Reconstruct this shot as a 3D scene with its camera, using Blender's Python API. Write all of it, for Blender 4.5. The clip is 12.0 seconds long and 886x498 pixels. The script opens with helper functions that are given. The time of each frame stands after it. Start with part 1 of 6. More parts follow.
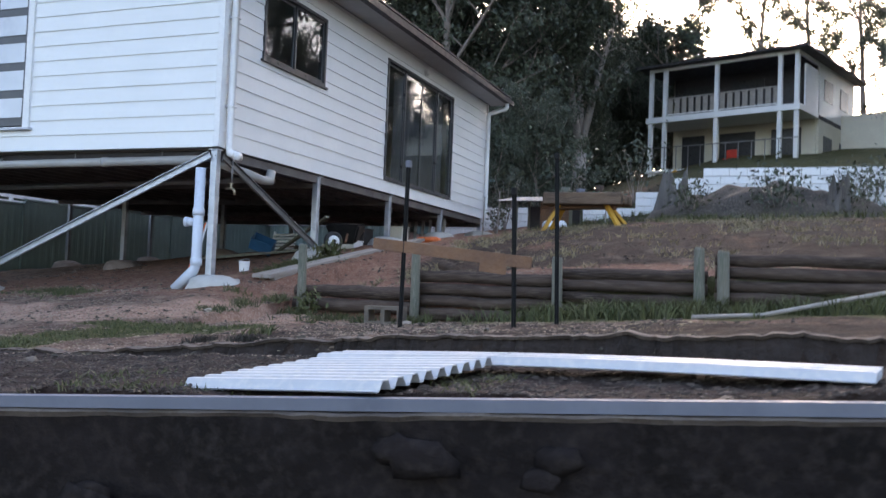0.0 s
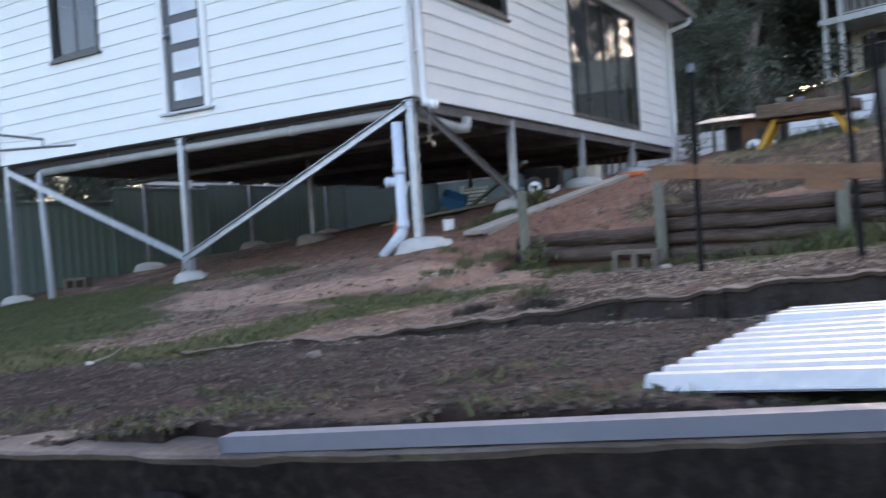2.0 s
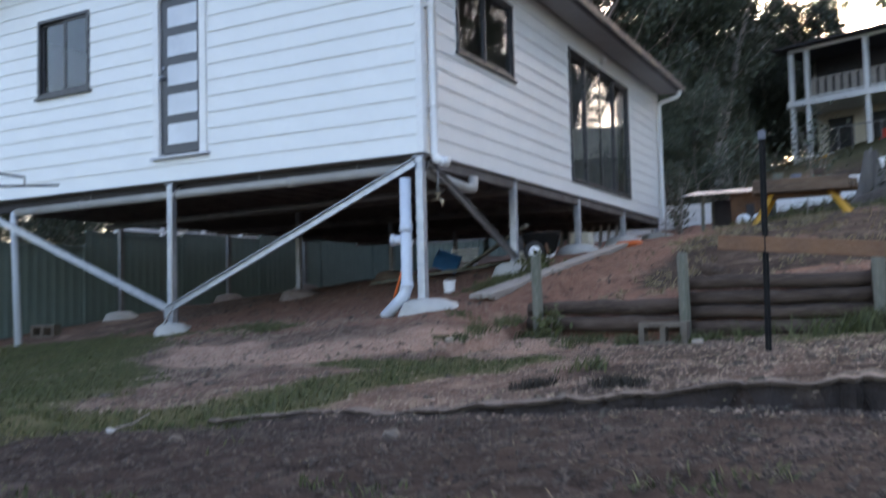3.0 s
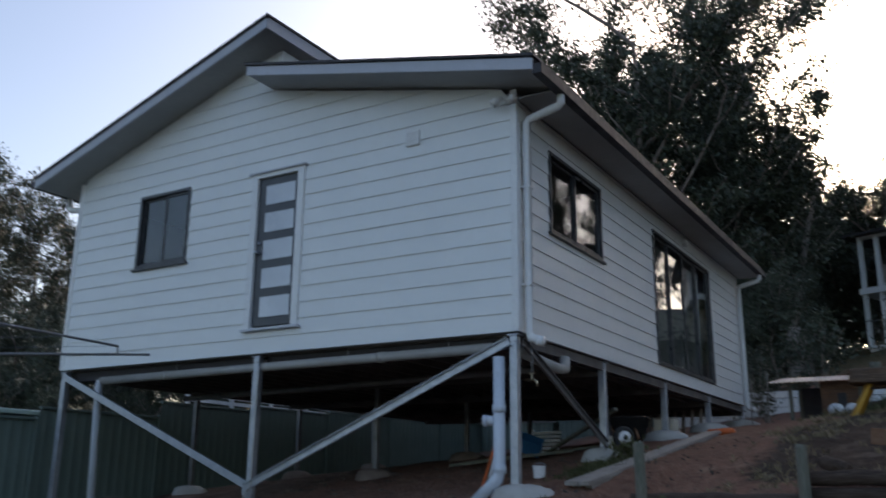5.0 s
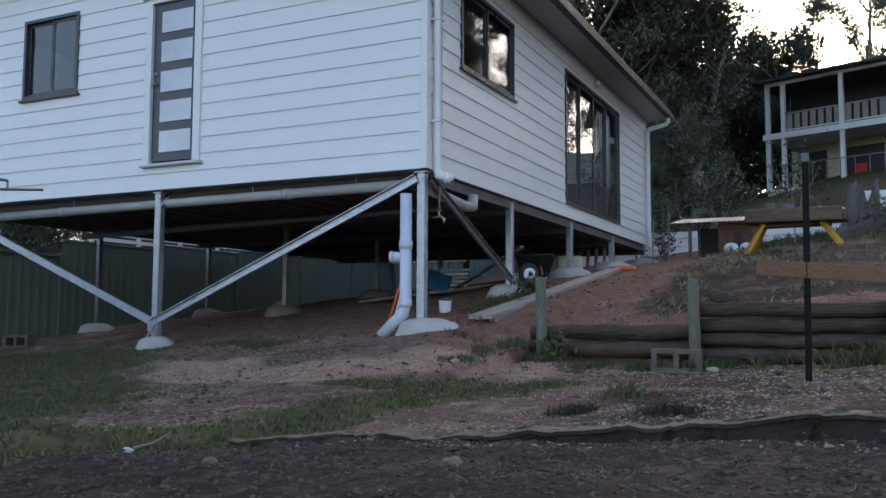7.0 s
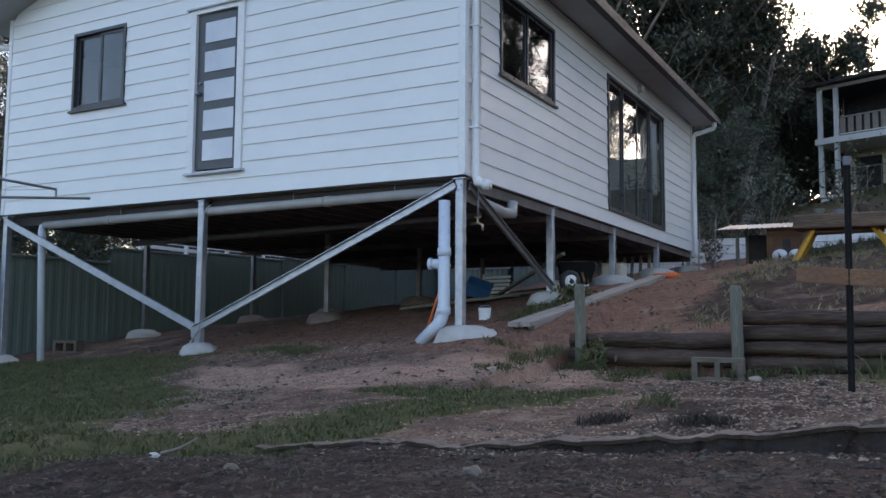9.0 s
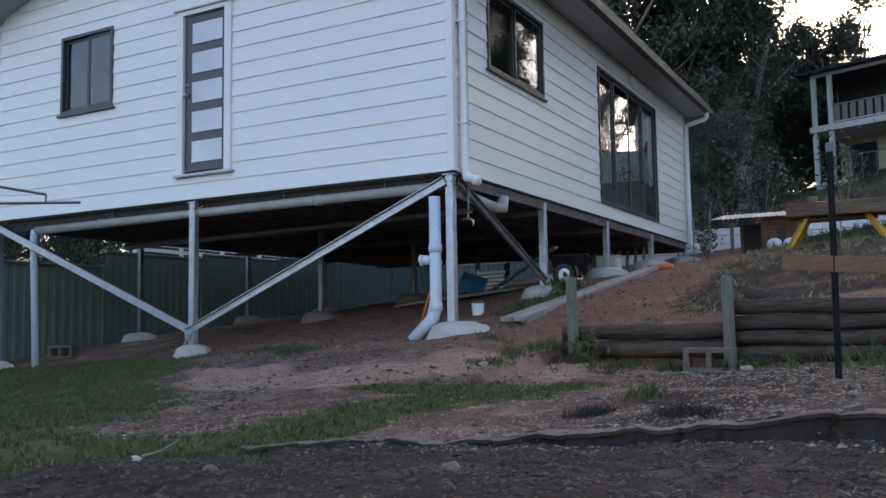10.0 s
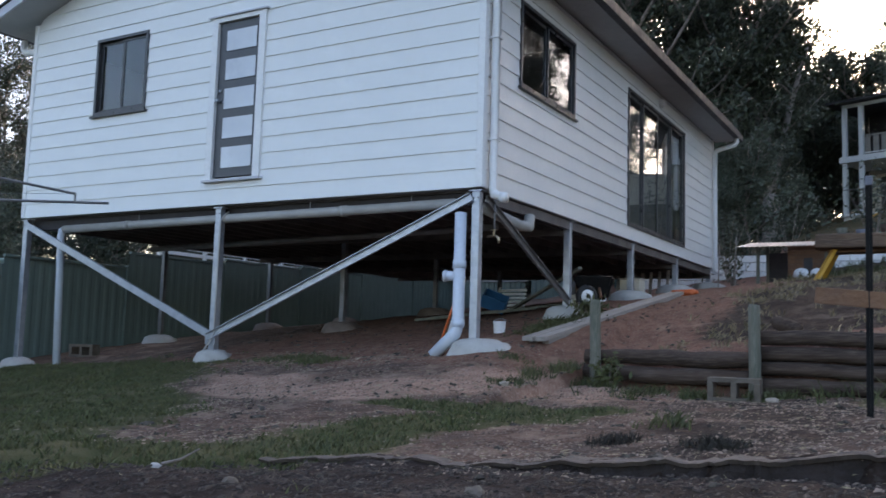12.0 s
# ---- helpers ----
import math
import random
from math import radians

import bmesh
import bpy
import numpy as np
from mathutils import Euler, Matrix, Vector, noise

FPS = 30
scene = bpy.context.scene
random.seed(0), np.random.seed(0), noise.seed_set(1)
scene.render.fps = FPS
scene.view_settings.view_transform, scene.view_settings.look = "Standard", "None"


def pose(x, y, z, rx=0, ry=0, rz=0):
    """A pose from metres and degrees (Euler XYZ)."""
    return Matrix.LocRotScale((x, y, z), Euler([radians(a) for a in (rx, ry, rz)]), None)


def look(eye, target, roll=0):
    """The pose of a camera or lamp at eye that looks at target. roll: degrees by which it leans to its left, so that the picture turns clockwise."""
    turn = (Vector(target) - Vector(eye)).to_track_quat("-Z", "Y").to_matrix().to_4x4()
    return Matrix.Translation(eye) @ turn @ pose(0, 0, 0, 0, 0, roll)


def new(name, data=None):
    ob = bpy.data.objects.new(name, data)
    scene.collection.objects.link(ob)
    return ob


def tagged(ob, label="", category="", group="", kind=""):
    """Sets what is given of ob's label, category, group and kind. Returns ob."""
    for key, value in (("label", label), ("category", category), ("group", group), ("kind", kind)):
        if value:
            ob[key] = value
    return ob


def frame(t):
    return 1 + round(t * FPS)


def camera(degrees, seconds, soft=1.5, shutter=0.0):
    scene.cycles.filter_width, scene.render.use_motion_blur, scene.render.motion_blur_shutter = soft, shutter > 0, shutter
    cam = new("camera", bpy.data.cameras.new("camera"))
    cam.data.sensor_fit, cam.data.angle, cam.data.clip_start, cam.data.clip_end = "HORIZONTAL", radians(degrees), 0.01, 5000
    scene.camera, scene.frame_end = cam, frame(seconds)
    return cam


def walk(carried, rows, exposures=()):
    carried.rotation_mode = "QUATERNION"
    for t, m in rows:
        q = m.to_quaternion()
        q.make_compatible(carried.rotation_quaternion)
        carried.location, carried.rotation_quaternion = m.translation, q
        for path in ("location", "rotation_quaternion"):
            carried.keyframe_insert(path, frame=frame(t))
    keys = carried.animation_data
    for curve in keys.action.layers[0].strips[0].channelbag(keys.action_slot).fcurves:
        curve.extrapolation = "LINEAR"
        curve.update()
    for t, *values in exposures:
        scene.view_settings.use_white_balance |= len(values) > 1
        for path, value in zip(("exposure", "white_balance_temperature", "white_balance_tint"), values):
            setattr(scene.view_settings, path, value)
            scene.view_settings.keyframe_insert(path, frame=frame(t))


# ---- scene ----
cam = camera(53.7, 12.0, soft=1.5, shutter=0.4)
METRES, EYE, TILT, LEAN, TURN = 10.638, 1.5, 0.0, 0.0, 20.1
PATH = [
    (0, (6.402, -8.829, 0.415), (5.68, -6.966, 0.501), 2.3),
    (0.5, (6.163, -8.593, 0.395), (5.402, -6.743, 0.41), -2.7),
    (0.6, (6.118, -8.531, 0.391), (5.29, -6.711, 0.388), -2.6),
    (1, (5.859, -8.362, 0.397), (4.883, -6.616, 0.398), -1.3),
    (1.5, (5.489, -8.316, 0.429), (4.721, -6.472, 0.507), -2.7),
    (2, (5.165, -8.186, 0.389), (4.139, -6.47, 0.37), -3.9),
    (2.2, (5.033, -8.119, 0.403), (3.931, -6.45, 0.354), -2.9),
    (2.5, (4.859, -8.094, 0.404), (3.676, -6.482, 0.335), -2.8),
    (3, (4.501, -8.083, 0.431), (3.567, -6.319, 0.546), -1.4),
    (3.2, (4.363, -8.071, 0.452), (3.472, -6.293, 0.662), -1.5),
    (4.8, (4.057, -8.167, 0.457), (3.097, -6.476, 0.922), 0.6),
    (5, (4.076, -8.182, 0.458), (3.068, -6.533, 0.973), 0.6),
    (5.5, (4.051, -8.16, 0.458), (2.868, -6.633, 0.977), 3.6),
    (6, (4.011, -8.148, 0.445), (2.71, -6.679, 0.83), 5.1),
    (6.5, (4.056, -8.087, 0.42), (3.01, -6.4, 0.665), 2.0),
    (7, (4.093, -8.026, 0.416), (3.225, -6.232, 0.58), 0.2),
    (9, (4.156, -7.954, 0.415), (3.193, -6.21, 0.595), 0.4),
    (9.5, (4.214, -7.894, 0.42), (3.239, -6.155, 0.585), -1.0),
    (10, (4.219, -7.901, 0.413), (3.258, -6.155, 0.585), -0.9),
    (10.5, (4.213, -7.92, 0.421), (3.21, -6.199, 0.598), -0.6),
    (11, (4.203, -7.919, 0.41), (3.257, -6.17, 0.62), 1.9),
    (11.5, (4.19, -7.932, 0.425), (3.25, -6.183, 0.663), 2.0),
    (12, (4.166, -7.888, 0.432), (3.165, -6.168, 0.636), 1.7),
]
walk(cam, [(t, look(eye, target, roll)) for t, eye, target, roll in PATH],
     [(0.0, 2.25, 6900, 20), (0.5, 2.05, 6900, 20), (1.0, 2.35, 6900, 20), (1.5, 2.15, 6900, 20), (2.5, 2.55, 6900, 20), (3.0, 2.05, 6800, 19), (3.2, 2.05, 6800, 19), (4.8, 1.25, 6500, 15), (5.0, 0.65, 6500, 15), (5.3, 0.42, 6300, 15), (6.0, 0.32, 6150, 14), (6.5, 1.2, 6600, 17), (7.2, 1.6, 6700, 18), (12.0, 1.7, 6700, 18)])

# ---- light ----
world = bpy.data.worlds.new("dusk")
scene.world = world
world.use_nodes = True
wn = world.node_tree
sky = wn.nodes.new("ShaderNodeTexSky")
sky.sky_type, sky.sun_disc = "NISHITA", False
sky.sun_elevation, sky.sun_rotation = radians(20), radians(-4)
sky.air_density, sky.dust_density, sky.ozone_density = 1.0, 2.6, 1.1
wn.links.new(sky.outputs[0], wn.nodes["Background"].inputs[0])
wn.nodes["Background"].inputs[1].default_value = 0.15
sun = new("sun", bpy.data.lights.new("sun", "SUN"))
sun.data.energy, sun.data.angle, sun.data.color = 0.5, radians(25), (1.0, 0.88, 0.74)
sun.matrix_world = look((-2, 28, 10.2), (0, 0, 0))


# ---- materials ----
def material(name, base, rough=0.6, metal=0.0, second=None, scale=8.0, detail=6.0, bump=0.0, bump_scale=40.0, third=None, spec=0.5, island=0.0, stretch=None):
    """A procedural surface: two colours mixed at a coarse and a fine scale, with fine relief."""
    m = bpy.data.materials.new(name)
    m.use_nodes = True
    nt = m.node_tree
    p = nt.nodes["Principled BSDF"]
    p.inputs["Roughness"].default_value, p.inputs["Metallic"].default_value = rough, metal
    p.inputs["Specular IOR Level"].default_value = spec
    co = nt.nodes.new("ShaderNodeTexCoord")
    grain = nt.nodes.new("ShaderNodeMapping")
    grain.inputs["Scale"].default_value = stretch or (1, 1, 1)
    nt.links.new(co.outputs["Object"], grain.inputs["Vector"])

    def noise_fac(s, lo, hi, d=detail):
        n = nt.nodes.new("ShaderNodeTexNoise")
        n.inputs["Scale"].default_value, n.inputs["Detail"].default_value = s, d
        nt.links.new(grain.outputs[0], n.inputs["Vector"])
        r = nt.nodes.new("ShaderNodeMapRange")
        r.inputs[1].default_value, r.inputs[2].default_value = lo, hi
        nt.links.new(n.outputs["Fac"], r.inputs[0])
        return r.outputs[0]

    def mix(fac, a, b):
        x = nt.nodes.new("ShaderNodeMix")
        x.data_type = "RGBA"
        for socket, value in ((x.inputs[0], fac), (x.inputs[6], a), (x.inputs[7], b)):
            if isinstance(value, bpy.types.NodeSocket):
                nt.links.new(value, socket)
            elif isinstance(value, float):
                socket.default_value = value
            else:
                socket.default_value = (*value, 1)
        return x.outputs[2]

    second = second or tuple(c * 0.75 for c in base)
    colour = mix(noise_fac(scale, 0.35, 0.68), base, second)
    colour = mix(noise_fac(scale * 9, 0.45, 0.75, 3.0), colour, third or tuple(c * 0.9 for c in base))
    if island:
        geo, hsv = nt.nodes.new("ShaderNodeNewGeometry"), nt.nodes.new("ShaderNodeHueSaturation")
        r = nt.nodes.new("ShaderNodeMapRange")
        r.inputs[3].default_value, r.inputs[4].default_value = 1 - island, 1 + island
        nt.links.new(geo.outputs["Random Per Island"], r.inputs[0])
        nt.links.new(r.outputs[0], hsv.inputs["Value"])
        nt.links.new(colour, hsv.inputs["Color"])
        colour = hsv.outputs[0]
    nt.links.new(colour, p.inputs["Base Color"])
    rr = nt.nodes.new("ShaderNodeMapRange")
    rr.inputs[3].default_value, rr.inputs[4].default_value = max(rough - 0.12, 0.02), min(rough + 0.12, 1)
    nt.links.new(noise_fac(scale * 3, 0.3, 0.7), rr.inputs[0])
    nt.links.new(rr.outputs[0], p.inputs["Roughness"])
    if bump:
        b = nt.nodes.new("ShaderNodeBump")
        b.inputs["Strength"].default_value, b.inputs["Distance"].default_value = bump, 0.02
        nt.links.new(noise_fac(bump_scale, 0.2, 0.8), b.inputs["Height"])
        nt.links.new(b.outputs[0], p.inputs["Normal"])
    return m


def glass(name, tint, rough=0.0):
    m = bpy.data.materials.new(name)
    m.use_nodes = True
    p = m.node_tree.nodes["Principled BSDF"]
    p.inputs["Base Color"].default_value, p.inputs["Roughness"].default_value = (*tint, 1), rough
    p.inputs["Transmission Weight"].default_value, p.inputs["IOR"].default_value = 1.0, 1.5
    return m


M = dict(
    clad=material("painted_cladding", (0.80, 0.81, 0.80), 0.45, second=(0.76, 0.775, 0.77), scale=1.3, third=(0.77, 0.78, 0.77), bump=0.05, bump_scale=60),
    white=material("white_paint", (0.80, 0.80, 0.80), 0.4, second=(0.74, 0.75, 0.75), scale=3),
    soffit=material("soffit_sheet", (0.39, 0.385, 0.385), 0.7, second=(0.34, 0.335, 0.335), scale=2),
    fascia=material("grey_fascia", (0.50, 0.51, 0.56), 0.4, second=(0.45, 0.46, 0.5), scale=2),
    darkroof=material("dark_roof_steel", (0.04, 0.036, 0.04), 0.62, second=(0.06, 0.055, 0.055), scale=3),
    frame=material("dark_aluminium", (0.035, 0.037, 0.042), 0.35, second=(0.05, 0.05, 0.055), scale=5),
    doorleaf=material("charcoal_door", (0.065, 0.07, 0.08), 0.4, second=(0.055, 0.06, 0.07), scale=6),
    pane=glass("window_glass", (0.75, 0.8, 0.82)),
    frosted=material("frosted_glass", (0.66, 0.69, 0.73), 0.15, second=(0.52, 0.55, 0.6), scale=1.2),
    galv=material("galvanised_steel", (0.45, 0.48, 0.53), 0.42, 0.75, second=(0.32, 0.35, 0.4), scale=9, bump=0.04),
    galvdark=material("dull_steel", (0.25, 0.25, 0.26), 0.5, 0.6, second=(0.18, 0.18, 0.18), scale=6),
    pvc=material("pale_pvc", (0.60, 0.66, 0.74), 0.35, second=(0.55, 0.6, 0.68), scale=4),
    pvcgrey=material("dusty_grey_pvc", (0.40, 0.39, 0.37), 0.5, second=(0.32, 0.31, 0.29), scale=4),
    # underfloor colour lifted to imitate haze over the dark space below the house
    underfloor=material("underfloor_timber", (0.17, 0.15, 0.14), 0.8, second=(0.10, 0.085, 0.08), scale=3, bump=0.2),
    concrete=material("concrete", (0.50, 0.49, 0.46), 0.85, second=(0.38, 0.36, 0.33), scale=5, bump=0.4, bump_scale=30),
    green=material("green_steel_fence", (0.13, 0.18, 0.165), 0.5, second=(0.11, 0.155, 0.14), scale=1.5),
    log=material("weathered_log", (0.085, 0.058, 0.045), 0.9, second=(0.028, 0.02, 0.016), scale=9, bump=0.5, bump_scale=40, third=(0.12, 0.09, 0.072), spec=0.2, stretch=(0.08, 1, 1)),
    post=material("treated_post", (0.17, 0.155, 0.12), 0.88, second=(0.085, 0.10, 0.075), scale=12, bump=0.3, bump_scale=22, third=(0.21, 0.2, 0.165), stretch=(1, 1, 0.1)),
    timber=material("grey_timber", (0.34, 0.31, 0.28), 0.78, second=(0.25, 0.22, 0.19), scale=10, bump=0.3, stretch=(1, 0.08, 1)),
    brown=material("brown_timber", (0.20, 0.10, 0.05), 0.7, second=(0.12, 0.06, 0.035), scale=5, bump=0.3),
    yellow=material("yellow_timber", (0.65, 0.35, 0.04), 0.55, second=(0.5, 0.25, 0.03), scale=5),
    black=material("black_steel", (0.012, 0.012, 0.013), 0.75, second=(0.02, 0.019, 0.018), scale=8, spec=0.15),
    sheet=material("white_roof_sheet", (0.52, 0.53, 0.545), 0.5, second=(0.46, 0.47, 0.485), scale=4, third=(0.6, 0.58, 0.55)),
    rail=material("grey_steel_channel", (0.15, 0.158, 0.19), 0.7, 0.0, second=(0.12, 0.127, 0.155), scale=6),
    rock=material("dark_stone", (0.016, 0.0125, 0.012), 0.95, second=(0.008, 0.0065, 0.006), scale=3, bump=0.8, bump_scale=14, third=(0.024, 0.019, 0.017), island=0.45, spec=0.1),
    bark=material("gum_bark", (0.30, 0.25, 0.22), 0.85, second=(0.16, 0.125, 0.105), scale=2, bump=0.4, bump_scale=10),
    leaf=material("gum_leaves", (0.068, 0.083, 0.05), 0.55, second=(0.045, 0.055, 0.035), scale=0.6, island=0.45),
    leaf2=material("olive_leaves", (0.08, 0.085, 0.045), 0.55, second=(0.05, 0.055, 0.03), scale=0.6, island=0.45),
    grass=material("grass_blades", (0.064, 0.078, 0.025), 0.8, second=(0.095, 0.088, 0.036), scale=1.5, island=0.4),
    drygrass=material("dry_grass", (0.27, 0.22, 0.13), 0.75, second=(0.2, 0.16, 0.09), scale=1.5, island=0.4),
    blue=material("blue_plastic", (0.03, 0.12, 0.25), 0.4),
    orange=material("orange_plastic", (0.75, 0.16, 0.04), 0.45),
    red=material("red_plastic", (0.6, 0.04, 0.02), 0.45),
    rubber=material("tyre_rubber", (0.02, 0.02, 0.02), 0.7),
    brass=material("brass", (0.5, 0.42, 0.3), 0.35, 0.9),
    cream=material("cream_render", (0.7, 0.66, 0.55), 0.7, second=(0.62, 0.57, 0.47), scale=1),
    # dark tone: shade painted onto bearers, neighbour's upper wall and coop; also a tub
    shade=material("dark_tone_and_shade", (0.06, 0.055, 0.06), 0.8),
    teal=material("green_cloth", (0.02, 0.25, 0.17), 0.7),
    stone=material("pale_stone", (0.36, 0.31, 0.25), 0.9, second=(0.28, 0.23, 0.18), scale=6, bump=0.5),
    grit=material("brown_grit", (0.29, 0.215, 0.165), 0.9, second=(0.12, 0.085, 0.066), scale=3, island=0.6),
    crust=material("hard_earth_crust", (0.175, 0.14, 0.115), 0.92, second=(0.06, 0.046, 0.038), scale=3.4, bump=0.6, bump_scale=25, third=(0.10, 0.075, 0.06)),
    shadesoil=material("shaded_soil", (0.035, 0.024, 0.02), 0.95, second=(0.016, 0.011, 0.009), scale=7, bump=0.8, bump_scale=20),
    chips=material("bark_chips", (0.07, 0.052, 0.042), 0.9, second=(0.04, 0.03, 0.023), scale=6, island=0.55),
    block=material("brown_grey_block", (0.15, 0.125, 0.10), 0.92, second=(0.10, 0.08, 0.062), scale=9, bump=0.4, bump_scale=40),
    browncrete=material("brown_concrete", (0.24, 0.19, 0.16), 0.92, second=(0.15, 0.105, 0.085), scale=5, bump=0.5, bump_scale=30),
    tussock=material("dark_tussock", (0.045, 0.036, 0.028), 0.85, second=(0.03, 0.028, 0.018), scale=4, island=0.4),
    oldwood=material("weathered_stump", (0.16, 0.145, 0.13), 0.9, second=(0.07, 0.06, 0.055), scale=5, bump=0.8, bump_scale=16, stretch=(1, 1, 0.12)),
    interior=material("inner_plaster", (0.35, 0.34, 0.33), 0.8),
    curtain=material("vertical_blind", (0.16, 0.16, 0.17), 0.8),
)


def ground_material():
    """Earth: bare red-brown soil, dark mulch on the lower strip, grass on the lawn, by world position and noise."""
    m = bpy.data.materials.new("earth")
    m.use_nodes = True
    nt = m.node_tree
    p = nt.nodes["Principled BSDF"]
    p.inputs["Roughness"].default_value = 0.95
    p.inputs["Specular IOR Level"].default_value = 0.2
    co = nt.nodes.new("ShaderNodeTexCoord")
    at = nt.nodes.new("ShaderNodeAttribute")
    at.attribute_name = "cover"
    sep = nt.nodes.new("ShaderNodeSeparateColor")
    nt.links.new(at.outputs["Color"], sep.inputs[0])

    def nz(s, d=8.0):
        n = nt.nodes.new("ShaderNodeTexNoise")
        n.inputs["Scale"].default_value, n.inputs["Detail"].default_value, n.inputs["Roughness"].default_value = s, d, 0.65
        nt.links.new(co.outputs["Object"], n.inputs["Vector"])
        return n.outputs["Fac"]

    def rng(src, lo, hi):
        r = nt.nodes.new("ShaderNodeMapRange")
        r.inputs[1].default_value, r.inputs[2].default_value = lo, hi
        nt.links.new(src, r.inputs[0])
        return r.outputs[0]

    def math_node(op, a, b):
        x = nt.nodes.new("ShaderNodeMath")
        x.operation = op
        for i, v in enumerate((a, b)):
            if isinstance(v, float):
                x.inputs[i].default_value = v
            else:
                nt.links.new(v, x.inputs[i])
        return x.outputs[0]

    def mix(fac, a, b):
        x = nt.nodes.new("ShaderNodeMix")
        x.data_type = "RGBA"
        nt.links.new(fac, x.inputs[0])
        for s, v in ((x.inputs[6], a), (x.inputs[7], b)):
            if isinstance(v, tuple):
                s.default_value = (*v, 1)
            else:
                nt.links.new(v, s)
        return x.outputs[2]

    fine, mid, big = nz(42.0, 5.0), nz(7.0), nz(1.1)
    soil = mix(rng(mid, 0.35, 0.65), (0.235, 0.12, 0.082), (0.135, 0.068, 0.048))
    soil = mix(rng(fine, 0.53, 0.7), soil, (0.33, 0.23, 0.17))
    dusty = mix(rng(mid, 0.4, 0.62), (0.165, 0.10, 0.072), (0.075, 0.045, 0.033))
    dusty = mix(rng(fine, 0.52, 0.66), dusty, (0.23, 0.175, 0.14))
    mulch = mix(rng(mid, 0.35, 0.62), (0.055, 0.036, 0.028), (0.017, 0.011, 0.009))
    mulch = mix(rng(fine, 0.56, 0.72), mulch, (0.085, 0.068, 0.058))
    patch = nz(2.3, 5.0)
    dusty = mix(rng(patch, 0.54, 0.66), dusty, (0.26, 0.182, 0.14))
    dusty = mix(rng(patch, 0.46, 0.36), dusty, (0.10, 0.07, 0.055))
    soil = mix(rng(patch, 0.58, 0.7), soil, (0.27, 0.17, 0.12))
    mulch = mix(rng(patch, 0.55, 0.68), mulch, (0.095, 0.073, 0.062))
    turf = mix(rng(mid, 0.35, 0.65), (0.055, 0.066, 0.022), (0.085, 0.078, 0.033))
    turf = mix(rng(big, 0.5, 0.7), turf, (0.14, 0.12, 0.06))
    wob = math_node("MULTIPLY", math_node("SUBTRACT", mid, 0.5), 1.1)
    colour = mix(rng(math_node("ADD", sep.outputs[0], wob), 0.35, 0.65), dusty, soil)
    colour = mix(rng(math_node("ADD", sep.outputs[1], math_node("MULTIPLY", wob, 0.35)), 0.38, 0.6), colour, mulch)
    colour = mix(rng(math_node("ADD", sep.outputs[2], wob), 0.3, 0.55), colour, turf)
    clay = mix(rng(mid, 0.35, 0.65), (0.44, 0.275, 0.20), (0.25, 0.145, 0.105))
    clay = mix(rng(fine, 0.5, 0.68), clay, (0.5, 0.36, 0.28))
    bare_clay = math_node("SUBTRACT", math_node("ADD", at.outputs["Alpha"], math_node("MULTIPLY", wob, 0.9)), math_node("MULTIPLY", sep.outputs[2], 0.45))
    colour = mix(rng(bare_clay, 0.35, 0.7), colour, clay)
    nt.links.new(colour, p.inputs["Base Color"])
    b = nt.nodes.new("ShaderNodeBump")
    b.inputs["Strength"].default_value, b.inputs["Distance"].default_value = 1.0, 0.04
    nt.links.new(math_node("ADD", mid, math_node("MULTIPLY", fine, 0.5)), b.inputs["Height"])
    nt.links.new(b.outputs[0], p.inputs["Normal"])
    return m


# ---- building blocks ----
def thing(name, x, y, z, label, category, group="", kind=""):
    ob = new(name)
    ob.location = (x, y, z)
    ob.empty_display_size = 0.1
    return tagged(ob, label, category, group, kind)


def part(name, bm, mat, parent=None, label="", smooth=False):
    me = bpy.data.meshes.new(name)
    bm.to_mesh(me)
    bm.free()
    me.materials.append(mat)
    if smooth:
        me.polygons.foreach_set("use_smooth", [True] * len(me.polygons))
    ob = new(name, me)
    if parent:
        ob.parent = parent
        if parent.type == "EMPTY":
            ob.matrix_parent_inverse = Matrix.Translation(parent.location).inverted()
    return tagged(ob, label)


def mesh_part(name, verts, faces, mat, parent=None, label=""):
    me = bpy.data.meshes.new(name)
    me.from_pydata(verts, [], faces)
    me.materials.append(mat)
    ob = new(name, me)
    if parent:
        ob.parent = parent
        if parent.type == "EMPTY":
            ob.matrix_parent_inverse = Matrix.Translation(parent.location).inverted()
    return tagged(ob, label)


def box(lo, hi, bevel=0.0, bm=None, m=None):
    bm = bm or bmesh.new()
    c, s = [(a + b) / 2 for a, b in zip(lo, hi)], [abs(b - a) for a, b in zip(lo, hi)]
    mat = Matrix.LocRotScale(c, None, s)
    r = bmesh.ops.create_cube(bm, size=1, matrix=(m @ mat) if m else mat)
    if bevel:
        edges = list({e for v in r["verts"] for e in v.link_edges})
        bmesh.ops.bevel(bm, geom=edges, offset=bevel, segments=2, affect="EDGES", profile=0.5)
    return bm


def along(a, b, roll=0.0):
    """A matrix whose x axis runs from a to b, at a, z as far up as it can be."""
    a, b = Vector(a), Vector(b)
    x = (b - a).normalized()
    up = Vector((0, 0, 1)) if abs(x.z) < 0.98 else Vector((0, 1, 0))
    y = up.cross(x).normalized()
    z = x.cross(y)
    return Matrix.Translation(a) @ Matrix((x, y, z)).transposed().to_4x4() @ Matrix.Rotation(roll, 4, "X")


def bar(a, b, w, h, bevel=0.004, bm=None, roll=0.0):
    length = (Vector(b) - Vector(a)).length
    return box((0, -w / 2, -h / 2), (length, w / 2, h / 2), bevel, bm, along(a, b, roll))


